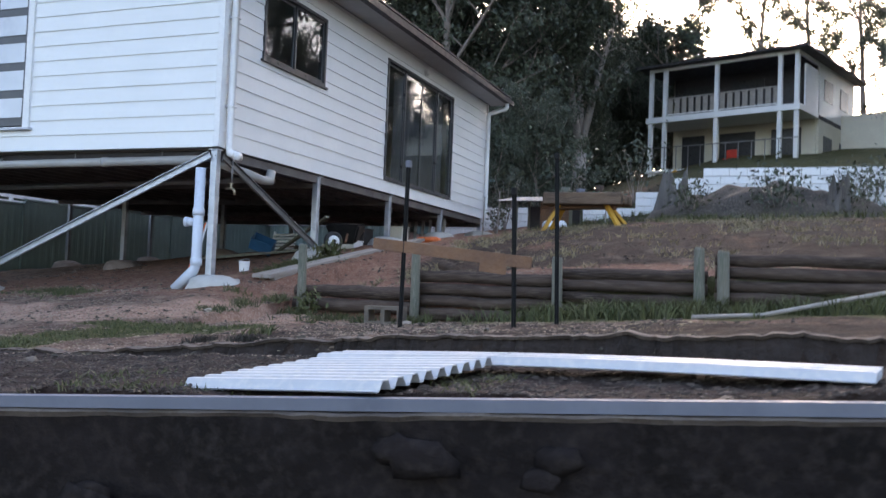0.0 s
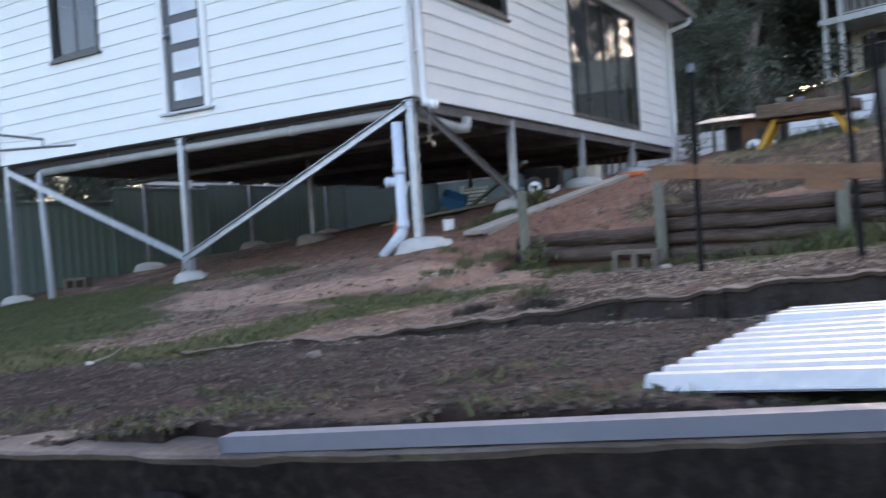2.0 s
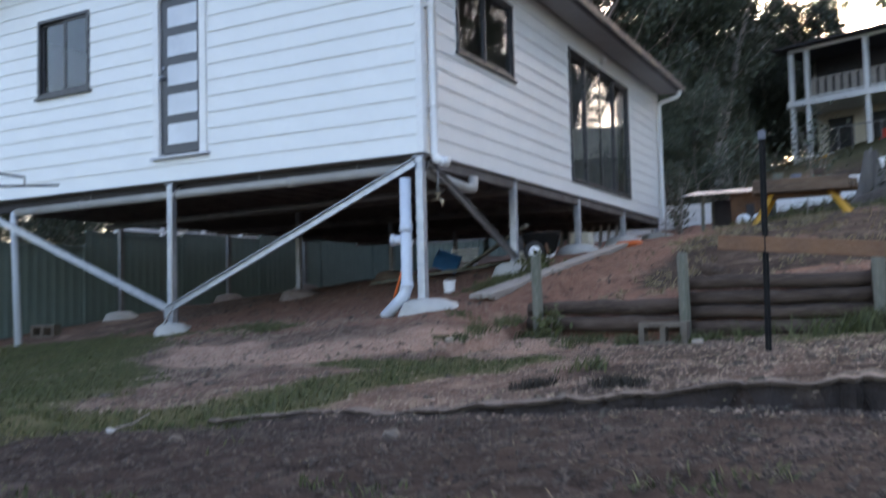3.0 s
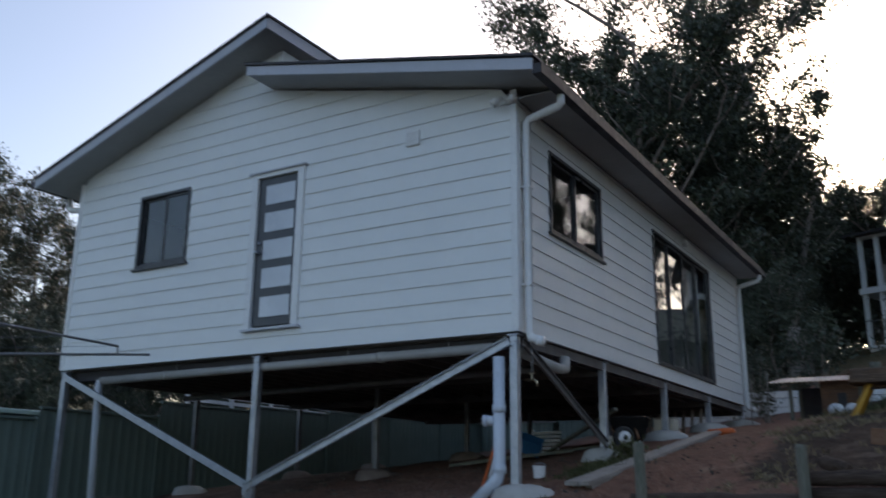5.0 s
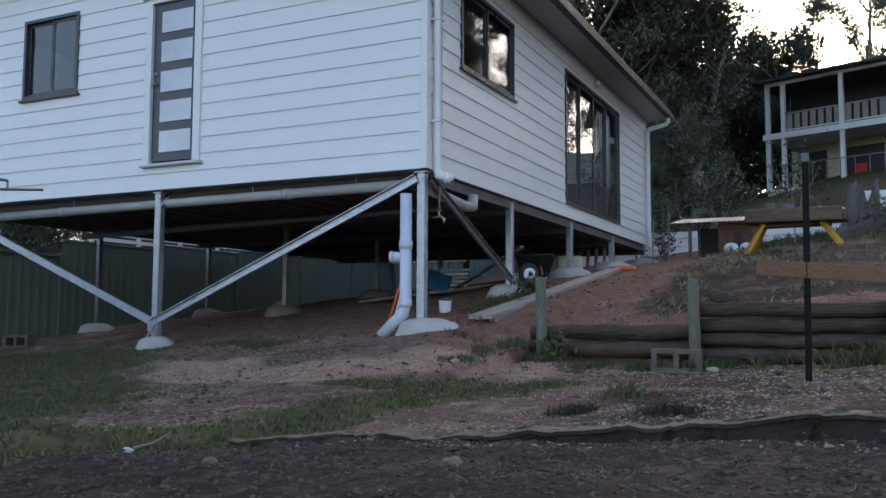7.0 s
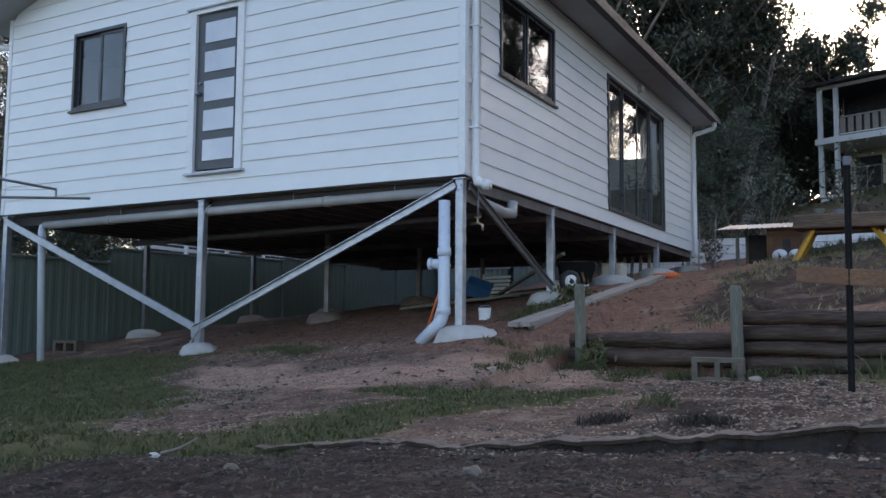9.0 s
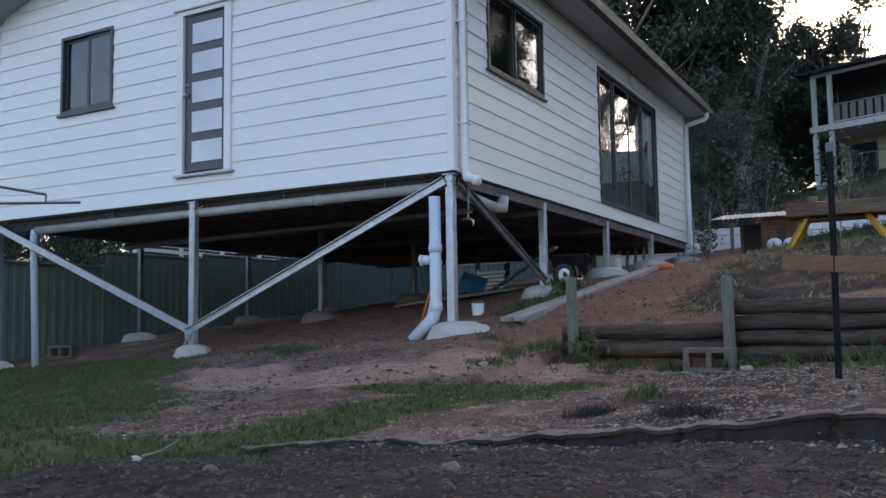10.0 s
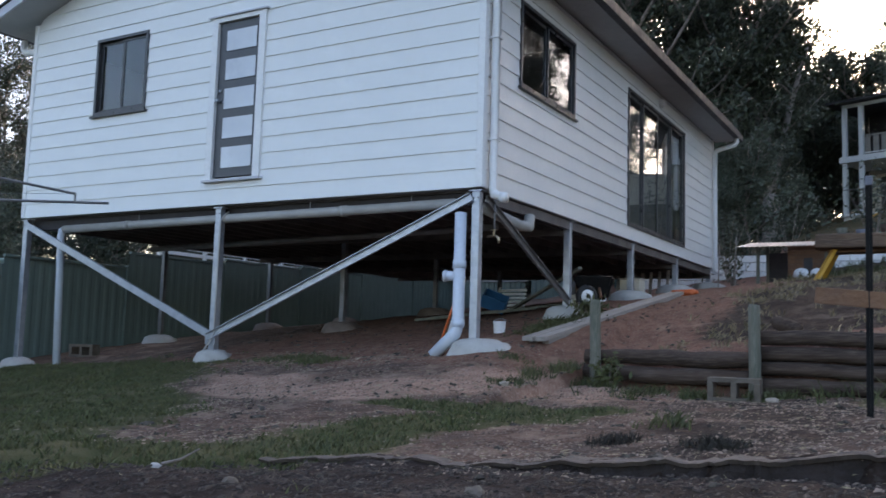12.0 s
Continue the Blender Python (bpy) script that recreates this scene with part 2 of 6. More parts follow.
def tube(points, radii, n=10, bm=None, jitter=0.0, cap=True):
    """A round pipe along points, mitred at the bends, with one radius a point."""
    bm = bm or bmesh.new()
    pts = [Vector(p) for p in points]
    radii = radii if isinstance(radii, (list, tuple)) else [radii] * len(pts)
    rings, ref = [], None
    for i, p in enumerate(pts):
        d = (pts[min(i + 1, len(pts) - 1)] - pts[max(i - 1, 0)]).normalized()
        if ref is None:
            ref = d.orthogonal().normalized()
        ref = (ref - d * ref.dot(d)).normalized()
        side = d.cross(ref)
        k = 1.0
        if 0 < i < len(pts) - 1:
            c = (pts[i + 1] - p).normalized().dot((p - pts[i - 1]).normalized())
            k = 1 / max(math.sqrt((1 + c) / 2), 0.6)
        ring = []
        for j in range(n):
            a = 2 * math.pi * j / n
            r = radii[i] * (1 + random.uniform(-jitter, jitter))
            ring.append(bm.verts.new(p + (ref * math.cos(a) + side * math.sin(a)) * r * (k if 0 < i < len(pts) - 1 else 1)))
        rings.append(ring)
    for r0, r1 in zip(rings, rings[1:]):
        for j in range(n):
            bm.faces.new((r0[j], r0[(j + 1) % n], r1[(j + 1) % n], r1[j]))
    if cap:
        bm.faces.new(rings[0][::-1])
        bm.faces.new(rings[-1])
    bmesh.ops.recalc_face_normals(bm, faces=bm.faces)
    return bm


def smoothstep(a, b, x):
    t = min(max((x - a) / (b - a), 0.0), 1.0)
    return t * t * (3 - 2 * t)


# ---- lie of the land ----
RAIL0, RAIL_DIR = Vector((3.79, -6.86)), Vector((math.cos(radians(8.6)), math.sin(radians(8.6))))
LOWER = -1.1


def strip(x, y):
    """Distances along and across the lower retaining wall."""
    d = Vector((x, y)) - RAIL0
    return d.dot(RAIL_DIR), -d.x * RAIL_DIR.y + d.y * RAIL_DIR.x


def wall_front(u):
    return -0.05


def bank_y(x):
    """The eroded edge of the yard, above the strip where the sheets lie."""
    return -4.71 - 0.08 * max(0.0, 2.6 - x) - 0.5 * max(0.0, 1.75 - x) + 0.05 * noise.noise((x * 1.3, 0, 21)) + 0.02 * noise.noise((x * 6.0, 0, 22)) + 0.02 * noise.noise((x * 17.0, 0, 23))


def log_wall_y(x):
    return 0.1 - 0.05 * (x - 1.2)


def land(x, y):
    u, v = strip(x, y)
    if v < wall_front(u) + 0.14:
        return LOWER + 0.02 * math.sin(x * 1.3) * math.sin(y * 1.7)
    low = 0.03 + (0.045 if x < 3 else 0.07) * (min(max(x, -14), 12) - 3)
    run = max(y, 0.0)
    rise = 1.9 * (1 - math.exp(-min(run, 11) / 9)) + 0.19 * max(min(run, 60) - 11, 0) + 0.35 * max(min(run, 160) - 60, 0) * 0.5
    high = 0.3 + 0.06 * min(max(x, -12), 4) + 0.03 * max(min(x, 30) - 4, 0) + rise * (1 + 0.03 * min(max(x, -9), 4))
    if x > 1.15:
        t = smoothstep(0.0, 0.25, y - log_wall_y(x))
        edge = 1.0 - 0.3 * smoothstep(3.0, 0.0, y) * smoothstep(4.5, 1.2, x)
        z = low * (1 - t) + max(high * edge, low) * t
        front = 0.2 * smoothstep(-1.6, 0.0, y) * smoothstep(2.2, 1.15, x) * (1 - t)
        z += front * 0.5
    else:
        t = smoothstep(-3.0, 0.1, y)
        z = low * (1 - t) + high * t
        side = smoothstep(0.2, 1.15, x)
        z -= 0.17 * side * smoothstep(1.2, -0.1, y) * smoothstep(-3.2, -0.3, y)
    # the strip below the eroded bank, and the lip of earth along its edge
    below = smoothstep(0.02, -0.025, y - bank_y(x)) * smoothstep(-0.8, 1.2, x)
    bed = 0.055 * (min(x, 9) - 3.8) + 0.03 * (y + 6.6) - 0.06 * smoothstep(-6.0, -4.8, y)
    crest = 0.055 * (min(x, 9) - 3.8) - 0.005 + 0.012 + 0.045 * min(max(x - 2.2, 0), 2.4)
    z -= 0.045 * smoothstep(-3.0, -4.5, y) * smoothstep(6.0, 3.5, x)
    near = math.exp(-((y - bank_y(x)) / 0.4) ** 2) * smoothstep(0.6, 1.6, x)
    z = z * (1 - near) + crest * near
    z = z * (1 - below) + bed * below
    return z


def rough_land(x, y):
    z = land(x, y)
    near = smoothstep(26, 12, math.hypot(x, y))
    if z > LOWER + 0.3:
        z += near * (0.035 * noise.noise((x * 1.7, y * 1.7, 0)) + 0.016 * noise.noise((x * 6, y * 6, 3)) + 0.009 * noise.noise((x * 17, y * 17, 5)))
    return z


def cover(x, y):
    """Share of red soil, dark mulch and turf at a place."""
    w = 0.5 * noise.noise((x * 0.6, y * 0.6, 7)) + 0.25 * noise.noise((x * 1.9, y * 1.9, 2))
    below = smoothstep(0.03, -0.01, y - bank_y(x)) * smoothstep(-0.9, 0.8, x)
    soil = smoothstep(-1.6, -0.3, y + w) * smoothstep(-6.0, -3.0, x + w)
    mulch = max(below * (1 - 0.4 * smoothstep(1.5, -0.5, x)), 0.72 * smoothstep(1.3, 2.4, x) * smoothstep(0.3, 1.0, y) * (1 + 0.8 * w),
                0.58 * smoothstep(1.4, 3.2, x + w) * smoothstep(0.2, -0.5, y) * (1 + 1.2 * w))
    lawn = smoothstep(-2.9, -4.0, x + 0.83 * y + w * 1.5) * smoothstep(0.8, -0.6, y + w)
    middle = 1.46 + 0.5 * max(0.0, y + 3.75) - 0.5 * max(0.0, -4.75 - y)
    ribbon = 1.25 * math.exp(-((x - middle + 0.5 * w) / 0.37) ** 2) * smoothstep(-6.4, -5.6, y + w) * smoothstep(-1.9, -2.5, y + w)
    ribbon2 = 1.15 * math.exp(-((y - bank_y(x) - 0.3 + 0.4 * w) / 0.3) ** 2) * smoothstep(1.9, 1.2, x + w)
    tall = smoothstep(3.2, 4.0, x) * smoothstep(-2.4, -0.9, y) * smoothstep(0.3, -0.1, y)
    hill = smoothstep(9, 14, y) * 0.55 * smoothstep(2, 5, x)
    upper = 1.2 * smoothstep(1.0, 0.55, math.hypot((x - 1.25) / 1.25, (y + 2.55 + 0.12 * (x - 1.25)) / 0.42) + 0.9 * w)
    turf = max(lawn, ribbon, ribbon2, upper, tall, hill, 0.5 * smoothstep(14, 26, y))
    if land(x, y) < LOWER + 0.3:
        soil, mulch, turf = 0.0, 0.8, 0.3
    return soil, mulch, turf


TRACK = ((1.6, -0.5), (0.75, -1.35), (0.2, -1.9), (-0.6, -2.1), (-1.9, -1.5))


def clay_share(x, y):
    """Share of pale trodden clay: a track from the corner post down to the lawn."""
    best = 9.0
    for (ax, ay), (bx, by) in zip(TRACK, TRACK[1:]):
        t = min(max(((x - ax) * (bx - ax) + (y - ay) * (by - ay)) / ((bx - ax) ** 2 + (by - ay) ** 2), 0.0), 1.0)
        best = min(best, math.hypot(x - ax - t * (bx - ax), y - ay - t * (by - ay)))
    w = 0.35 * noise.noise((x * 1.1, y * 1.1, 14)) + 0.15 * noise.noise((x * 3.3, y * 3.3, 14))
    path = smoothstep(0.8, 0.05, best + 1.3 * w)
    yard = 0.42 * smoothstep(0.8, 2.2, x) * smoothstep(-4.6, -4.0, y) * smoothstep(-0.7, -1.6, y) * smoothstep(5.5, 3.5, x) * (0.75 + 1.6 * w)
    return max(path, yard, 0.0)


def build_ground():
    def axis(a, zones):
        """Even steps inside the zones, growing ones outside to the horizon."""
        out = [a]
        for end, step in zones:
            while out[-1] < end:
                out.append(out[-1] + step)
        step = zones[-1][1]
        while out[-1] < 900:
            step *= 1.25
            out.append(out[-1] + step)
        step, x, left = zones[0][1], a, []
        while x > -900:
            step *= 1.25
            x -= step
            left.append(x)
        return left[::-1] + out
    xs, ys = axis(-9.0, ((-1.0, 0.07), (7.5, 0.05), (9.0, 0.07))), axis(-8.2, ((-5.6, 0.05), (-4.1, 0.03), (0.0, 0.055), (6.0, 0.075)))
    verts = [(x, y, rough_land(x, y)) for y in ys for x in xs]
    n = len(xs)
    faces = [(j * n + i, j * n + i + 1, (j + 1) * n + i + 1, (j + 1) * n + i) for j in range(len(ys) - 1) for i in range(n - 1)]
    ob = mesh_part("ground", verts, faces, ground_material())
    ob.data.polygons.foreach_set("use_smooth", [True] * len(faces))
    layer = ob.data.color_attributes.new("cover", "FLOAT_COLOR", "POINT")
    layer.data.foreach_set("color", [c for x, y, z in verts for c in (*cover(x, y), clay_share(x, y))])
    return tagged(ob, "sloping yard of red soil, mulch and patchy grass", "ground", kind="structure")


build_ground()

# ---- the house on stilts ----
W, L, FLOOR, PITCH = 7.54, 10.16, 2.0, 0.2
LEFT_SLOPE, RIGHT_SLOPE, STEP_X = 0.3125, 0.228, -3.6
house = thing("house", -3.77, 5.0, 0.3, "white weatherboard house raised on steel posts with a split roof", "house")


def wall_right(z):
    """Where the front wall ends under the two roofs, at a height."""
    if z < 4.76:
        return 0.0
    return max(-(z - 4.76) / RIGHT_SLOPE, STEP_X)


def wall_left(z):
    return max(-W, -7.59 + (z - 4.94) / LEFT_SLOPE)


FRONT_HOLES = [(-6.12, -5.09, 3.37, 4.46), (-3.825, -3.08, 2.33, 4.37)]
SIDE_HOLES = [(0.85, 2.51, 3.30, 4.31), (4.69, 7.92, 2.20, 4.31)]


def spans(a, b, holes, z0, z1):
    """The stretches of a course from a to b that no opening takes."""
    out, x = [], a
    for h0, h1, g0, g1 in sorted(holes):
        if z1 > g0 + 0.01 and z0 < g1 - 0.01:
            if h0 > x:
                out.append((x, h0))
            x = max(x, h1)
    if x < b:
        out.append((x, b))
    return out


def solid_wall(name, a, b, z0, z1, holes, place, top=None):
    """A wall with openings through it, of upright and level blocks; place maps (along, depth, height)."""
    cuts = sorted({z0, z1, *[h[2] for h in holes], *[h[3] for h in holes]})
    bm = bmesh.new()
    for c0, c1 in zip(cuts, cuts[1:]):
        for s0, s1 in spans(a, b, holes, c0, c1):
            vs = [bm.verts.new(place(s, d, z)) for s in (s0, s1) for d in (0.0, 0.1) for z in (c0, c1)]
            for f in ((0, 1, 3, 2), (4, 6, 7, 5), (0, 4, 5, 1), (2, 3, 7, 6), (0, 2, 6, 4), (1, 5, 7, 3)):
                bm.faces.new([vs[i] for i in f])
    bmesh.ops.recalc_face_normals(bm, faces=bm.faces)
    return part(name, bm, M["interior"], house)


front_wall = solid_wall("front_wall", -W, 0, FLOOR, 4.74, FRONT_HOLES, lambda s, d, z: (s, 0.02 + d, z))
side_wall = solid_wall("side_wall", 0.12, L, FLOOR, 4.63, SIDE_HOLES, lambda s, d, z: (-0.02 - d, s, z))
part("left_wall", box((-W, 0.12, FLOOR), (-W + 0.1, L, 4.74)), M["clad"], house)
part("rear_wall", box((-W + 0.1, L - 0.1, FLOOR), (-0.12, L, 4.66)), M["clad"], house)
part("floor_deck", box((-W + 0.1, 0.12, FLOOR - 0.02), (-0.12, L - 0.1, FLOOR + 0.03)), M["underfloor"], house)
part("ceiling_sheet", box((-W + 0.1, 0.12, 4.67), (-0.12, L - 0.1, 4.70)), M["interior"], house)
part("partition", box((-W + 0.1, 3.6, FLOOR + 0.03), (-0.12, 3.7, 4.67)), M["interior"], house)


def cladding():
    """Weatherboards, each lapped over the one below; a board is notched where an opening ends within it."""
    z, lap, out = FLOOR, 0.005, 0.020
    quads = [(0, 1, 2, 3), (5, 4, 7, 6), (4, 5, 1, 0), (3, 2, 6, 7), (0, 3, 7, 4), (1, 5, 6, 2)]
    while z < 6.15:
        for wall, holes, limit in ((front_wall, FRONT_HOLES, 6.16), (side_wall, SIDE_HOLES, 4.64)):
            if z > limit - 0.02:
                continue
            top = min(z + PITCH, limit)
            cuts = sorted({z, top, *[c for h in holes for c in h[2:] if z < c < top]})
            for c0, c1 in zip(cuts, cuts[1:]):
                d0, d1 = (out + (lap - out) * (c - z) / PITCH for c in (c0, c1))
                for s0, s1 in spans(-W if wall is front_wall else 0.0, 0.0 if wall is front_wall else L, holes, c0, c1):
                    if wall is front_wall:
                        l0, l1 = max(s0, wall_left(c0)), max(s0, wall_left(c1))
                        r0, r1 = min(s1, wall_right(c0)), min(s1, wall_right(c1))
                        if r0 - l0 < 0.03:
                            continue
                        r1 = max(r1, l1)
                        v = [(l0, -d0, c0), (r0, -d0, c0), (r1, -d1, c1), (l1, -d1, c1), (l0, 0.019, c0), (r0, 0.019, c0), (r1, 0.019, c1), (l1, 0.019, c1)]
                    else:
                        v = [(d0, s0, c0), (d0, s1, c0), (d1, s1, c1), (d1, s0, c1), (-0.019, s0, c0), (-0.019, s1, c0), (-0.019, s1, c1), (-0.019, s0, c1)]
                    mesh_part("weatherboard", v, quads, M["clad"], wall)
        z += PITCH


cladding()
part("corner_board", box((-0.045, -0.034, FLOOR), (0.034, 0.0, 4.75), 0.004), M["white"], house)
part("corner_board", box((0.0, 0.0, FLOOR), (0.034, 0.055, 4.639), 0.004), M["white"], house)
part("corner_board", box((0.0, L - 0.06, FLOOR), (0.03, L + 0.02, 4.639), 0.004), M["white"], house)
part("corner_board", box((-W - 0.02, -0.03, FLOOR), (-W + 0.05, 0.0, 4.9), 0.004), M["white"], house)


def slope_slab(x0, z0, x1, z1, y0, y1, thick, mat, name, label=""):
    v = [(x0, y0, z0), (x1, y0, z1), (x1, y1, z1), (x0, y1, z0)]
    v += [(a, b, c + thick) for a, b, c in v]
    return mesh_part(name, v, [(3, 2, 1, 0), (4, 5, 6, 7), (0, 1, 5, 4), (2, 3, 7, 6), (1, 2, 6, 5), (3, 0, 4, 7)], mat, house, label)


Y0, Y1 = -0.52, L + 0.2
# left roof: rises from the eave to the high edge
EL, RIDGE = (-8.02, 4.79), (-3.38, 6.26)
slope_slab(EL[0] + 0.02, EL[1], RIDGE[0] - 0.02, RIDGE[1] - 0.007, Y0 + 0.03, Y1 - 0.03, 0.03, M["soffit"], "soffit")
slope_slab(EL[0], EL[1] + 0.135, RIDGE[0] + 0.03, RIDGE[1] + 0.145, Y0 - 0.03, Y1 + 0.03, 0.03, M["darkroof"], "roof_sheet", "dark steel roof sheeting")
slope_slab(EL[0], EL[1] - 0.01, RIDGE[0], RIDGE[1] - 0.01, Y0, Y0 + 0.028, 0.135, M["fascia"], "barge_board", "pale grey painted barge board")
part("fascia", box((RIDGE[0] - 0.02, Y0 + 0.03, RIDGE[1] - 0.02), (RIDGE[0] + 0.01, Y1 - 0.03, RIDGE[1] + 0.15)), M["fascia"], house)
part("clerestory_wall", box((STEP_X - 0.02, 0.0, 5.4), (STEP_X + 0.06, L, 6.18)), M["clad"], house)
# right roof: lower and flatter
ER, HR = (0.48, 4.675), (-3.66, 5.62)
slope_slab(HR[0], HR[1], ER[0] - 0.02, ER[1], Y0 + 0.03, Y1 - 0.03, 0.03, M["soffit"], "soffit")
slope_slab(HR[0] - 0.02, HR[1] + 0.13, ER[0] + 0.03, ER[1] + 0.13, Y0 - 0.05, Y1 + 0.03, 0.03, M["darkroof"], "roof_sheet", "dark steel roof sheeting")
slope_slab(HR[0], HR[1] - 0.01, ER[0], ER[1] - 0.01, Y0 - 0.02, Y0 + 0.01, 0.13, M["fascia"], "barge_board", "pale grey painted barge board")
part("side_soffit", box((0.036, 0.0, 4.64), (0.46, L + 0.15, 4.652)), M["soffit"], house)


def gutter():
    g = part("gutter", box((0.47, Y0, 4.62), (0.57, Y1, 4.63)), M["darkroof"], house, "dark steel eaves gutter")
    bm = box((0.56, Y0, 4.62), (0.575, Y1, 4.73), 0.003)
    box((0.465, Y0, 4.63), (0.475, Y1, 4.81), 0, bm)
    box((0.47, Y0, 4.63), (0.57, Y0 + 0.006, 4.73), 0, bm)
    box((0.47, Y1 - 0.006, 4.63), (0.57, Y1, 4.73), 0, bm)
    part("gutter_front", bm, M["darkroof"], g)


gutter()
part("gutter", box((-8.13, Y0, 4.80), (-8.02, Y1, 4.91), 0.01), M["darkroof"], house, "dark steel eaves gutter")


def sliding_window(name, a, b, z0, z1, place, panes, label, sill=True):
    """Dark aluminium window of several sashes; place maps (along, out, height)."""
    w = part(name, bmesh.new(), M["frame"], house, label)

    def piece(nm, s0, s1, d0, d1, c0, c1, mat, par, bevel=0.003):
        p0, p1 = place(s0, d0, c0), place(s1, d1, c1)
        return part(nm, box([min(i) for i in zip(p0, p1)], [max(i) for i in zip(p0, p1)], bevel), mat, par)
    f = 0.045
    for s0, s1, c0, c1 in ((a, b, z0, z0 + f), (a, b, z1 - f, z1), (a, a + f, z0 + f, z1 - f), (b - f, b, z0 + f, z1 - f)):
        piece("frame_bar", s0, s1, -0.08, 0.035, c0, c1, M["frame"], w)
    n, inner = panes, (b - a - 2 * f) / panes
    for i in range(n):
        s0, s1 = a + f + i * inner, a + f + (i + 1) * inner
        d = -0.01 if i % 2 else -0.035
        for q0, q1, c0, c1 in ((s0 - 0.012, s0 + 0.03, z0 + f, z1 - f), (s1 - 0.03, s1 + 0.012, z0 + f, z1 - f), (s0 + 0.03, s1 - 0.03, z0 + f, z0 + f + 0.04), (s0 + 0.03, s1 - 0.03, z1 - f - 0.04, z1 - f)):
            piece("sash_bar", max(q0, a + f), min(q1, b - f), d - 0.012, d + 0.012, c0, c1, M["frame"], w)
        g = piece("pane", s0 + 0.025, s1 - 0.025, d - 0.003, d + 0.003, z0 + f + 0.035, z1 - f - 0.035, M["pane"], w, 0)
        g.visible_shadow = False
    if sill:
        piece("sill", a - 0.04, b + 0.04, 0.0, 0.06, z0 - 0.035, z0 - 0.005, M["frame"], w)
    return w


front = lambda s, d, z: (s, -d, z)
side = lambda s, d, z: (d, s, z)
sliding_window("window", *FRONT_HOLES[0], front, 2, "two-pane dark aluminium sliding window")
sliding_window("window", *SIDE_HOLES[0], side, 2, "two-pane dark aluminium sliding window")
sliding_window("sliding_door", *SIDE_HOLES[1], side, 4, "four-panel dark aluminium glass sliding door", sill=False)
# blinds behind the glass door
for i in range(14):
    y = 5.55 + i * 0.17
    part("blind_slat", bar((-0.2, y, 2.1), (-0.2, y, 4.25), 0.12, 0.004, 0, roll=radians(60)), M["curtain"], house)


def entry_door():
    a, b, z0, z1 = FRONT_HOLES[1]
    door = part("door", box((a + 0.03, 0.0, z0 + 0.02), (b - 0.03, 0.045, z1 - 0.03), 0.003), M["doorleaf"], house, "charcoal entry door with five frosted glass panes")
    n, h = 5, 0.262
    gap = (z1 - z0 - 0.05 - n * h) / (n + 1)
    for i in range(n):
        c0 = z0 + 0.02 + gap + i * (h + gap)
        part("pane", box((a + 0.155, -0.006, c0), (b - 0.09, -0.001, c0 + h)), M["frosted"], door)
        for lo, hi in (((a + 0.145, -0.008, c0 - 0.01), (b - 0.08, -0.001, c0)), ((a + 0.145, -0.008, c0 + h), (b - 0.08, -0.001, c0 + h + 0.01)),
                       ((a + 0.145, -0.008, c0), (a + 0.155, -0.001, c0 + h)), ((b - 0.09, -0.008, c0), (b - 0.08, -0.001, c0 + h))):
            part("bead", box(lo, hi), M["doorleaf"], door)
    part("handle", tube([(a + 0.085, -0.002, 3.32), (a + 0.085, -0.05, 3.32)], [0.025, 0.02], 12), M["galv"], door, "round chrome knob", True)
    part("handle", tube([(a + 0.085, -0.05, 3.32), (a + 0.085, -0.075, 3.32)], [0.03, 0.022], 12), M["galv"], door, "round chrome knob", True)
    part("lock", tube([(a + 0.085, -0.002, 3.45), (a + 0.085, -0.018, 3.45)], 0.022, 12), M["galv"], door, "chrome lock cylinder", True)
    for lo, hi in (((a - 0.075, -0.045, z0 - 0.02), (a + 0.03, 0.05, z1 + 0.03)), ((b - 0.03, -0.045, z0 - 0.02), (b + 0.075, 0.05, z1 + 0.03)), ((a + 0.03, -0.045, z1 - 0.03), (b - 0.03, 0.05, z1 + 0.03))):
        part("jamb", box(lo, hi, 0.004), M["white"], door, "white painted door frame")
    part("head_flashing", box((a - 0.12, -0.075, z1 + 0.03), (b + 0.12, -0.01, z1 + 0.05), 0.002), M["fascia"], door)
    part("sill", box((a - 0.085, -0.085, z0 - 0.05), (b + 0.12, 0.02, z0 - 0.021), 0.003), M["fascia"], door)


entry_door()


def vent():
    p = part("wall_vent", box((-1.44, -0.045, 4.34), (-1.25, -0.018, 4.53), 0.006), M["white"], house, "white square wall vent")
    for i in range(5):
        z = 4.37 + i * 0.03
        part("vent_slat", box((-1.42, -0.052, z), (-1.27, -0.046, z + 0.016)), M["white"], p)


vent()


def underfloor():
    # beam added in the shade tone, standing in for the unlit gap under the wall
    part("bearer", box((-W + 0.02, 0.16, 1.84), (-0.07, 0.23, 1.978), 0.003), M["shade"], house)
    for y in (2.55, 5.1, 7.6, L - 0.1):
        part("bearer", box((-W + 0.02, y - 0.035, 1.80), (-0.02, y + 0.035, 1.97), 0.003), M["underfloor"], house)
    for i in range(22):
        x = -W + 0.05 + i * (W - 0.1) / 21
        part("joist", box((x - 0.022, 0.235, 1.87), (x + 0.022, L - 0.05, 1.979), 0), M["underfloor"], house)
    # side bearer coloured dark for the shade below the wall's edge
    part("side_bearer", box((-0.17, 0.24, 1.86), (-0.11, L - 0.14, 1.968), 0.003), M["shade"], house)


underfloor()


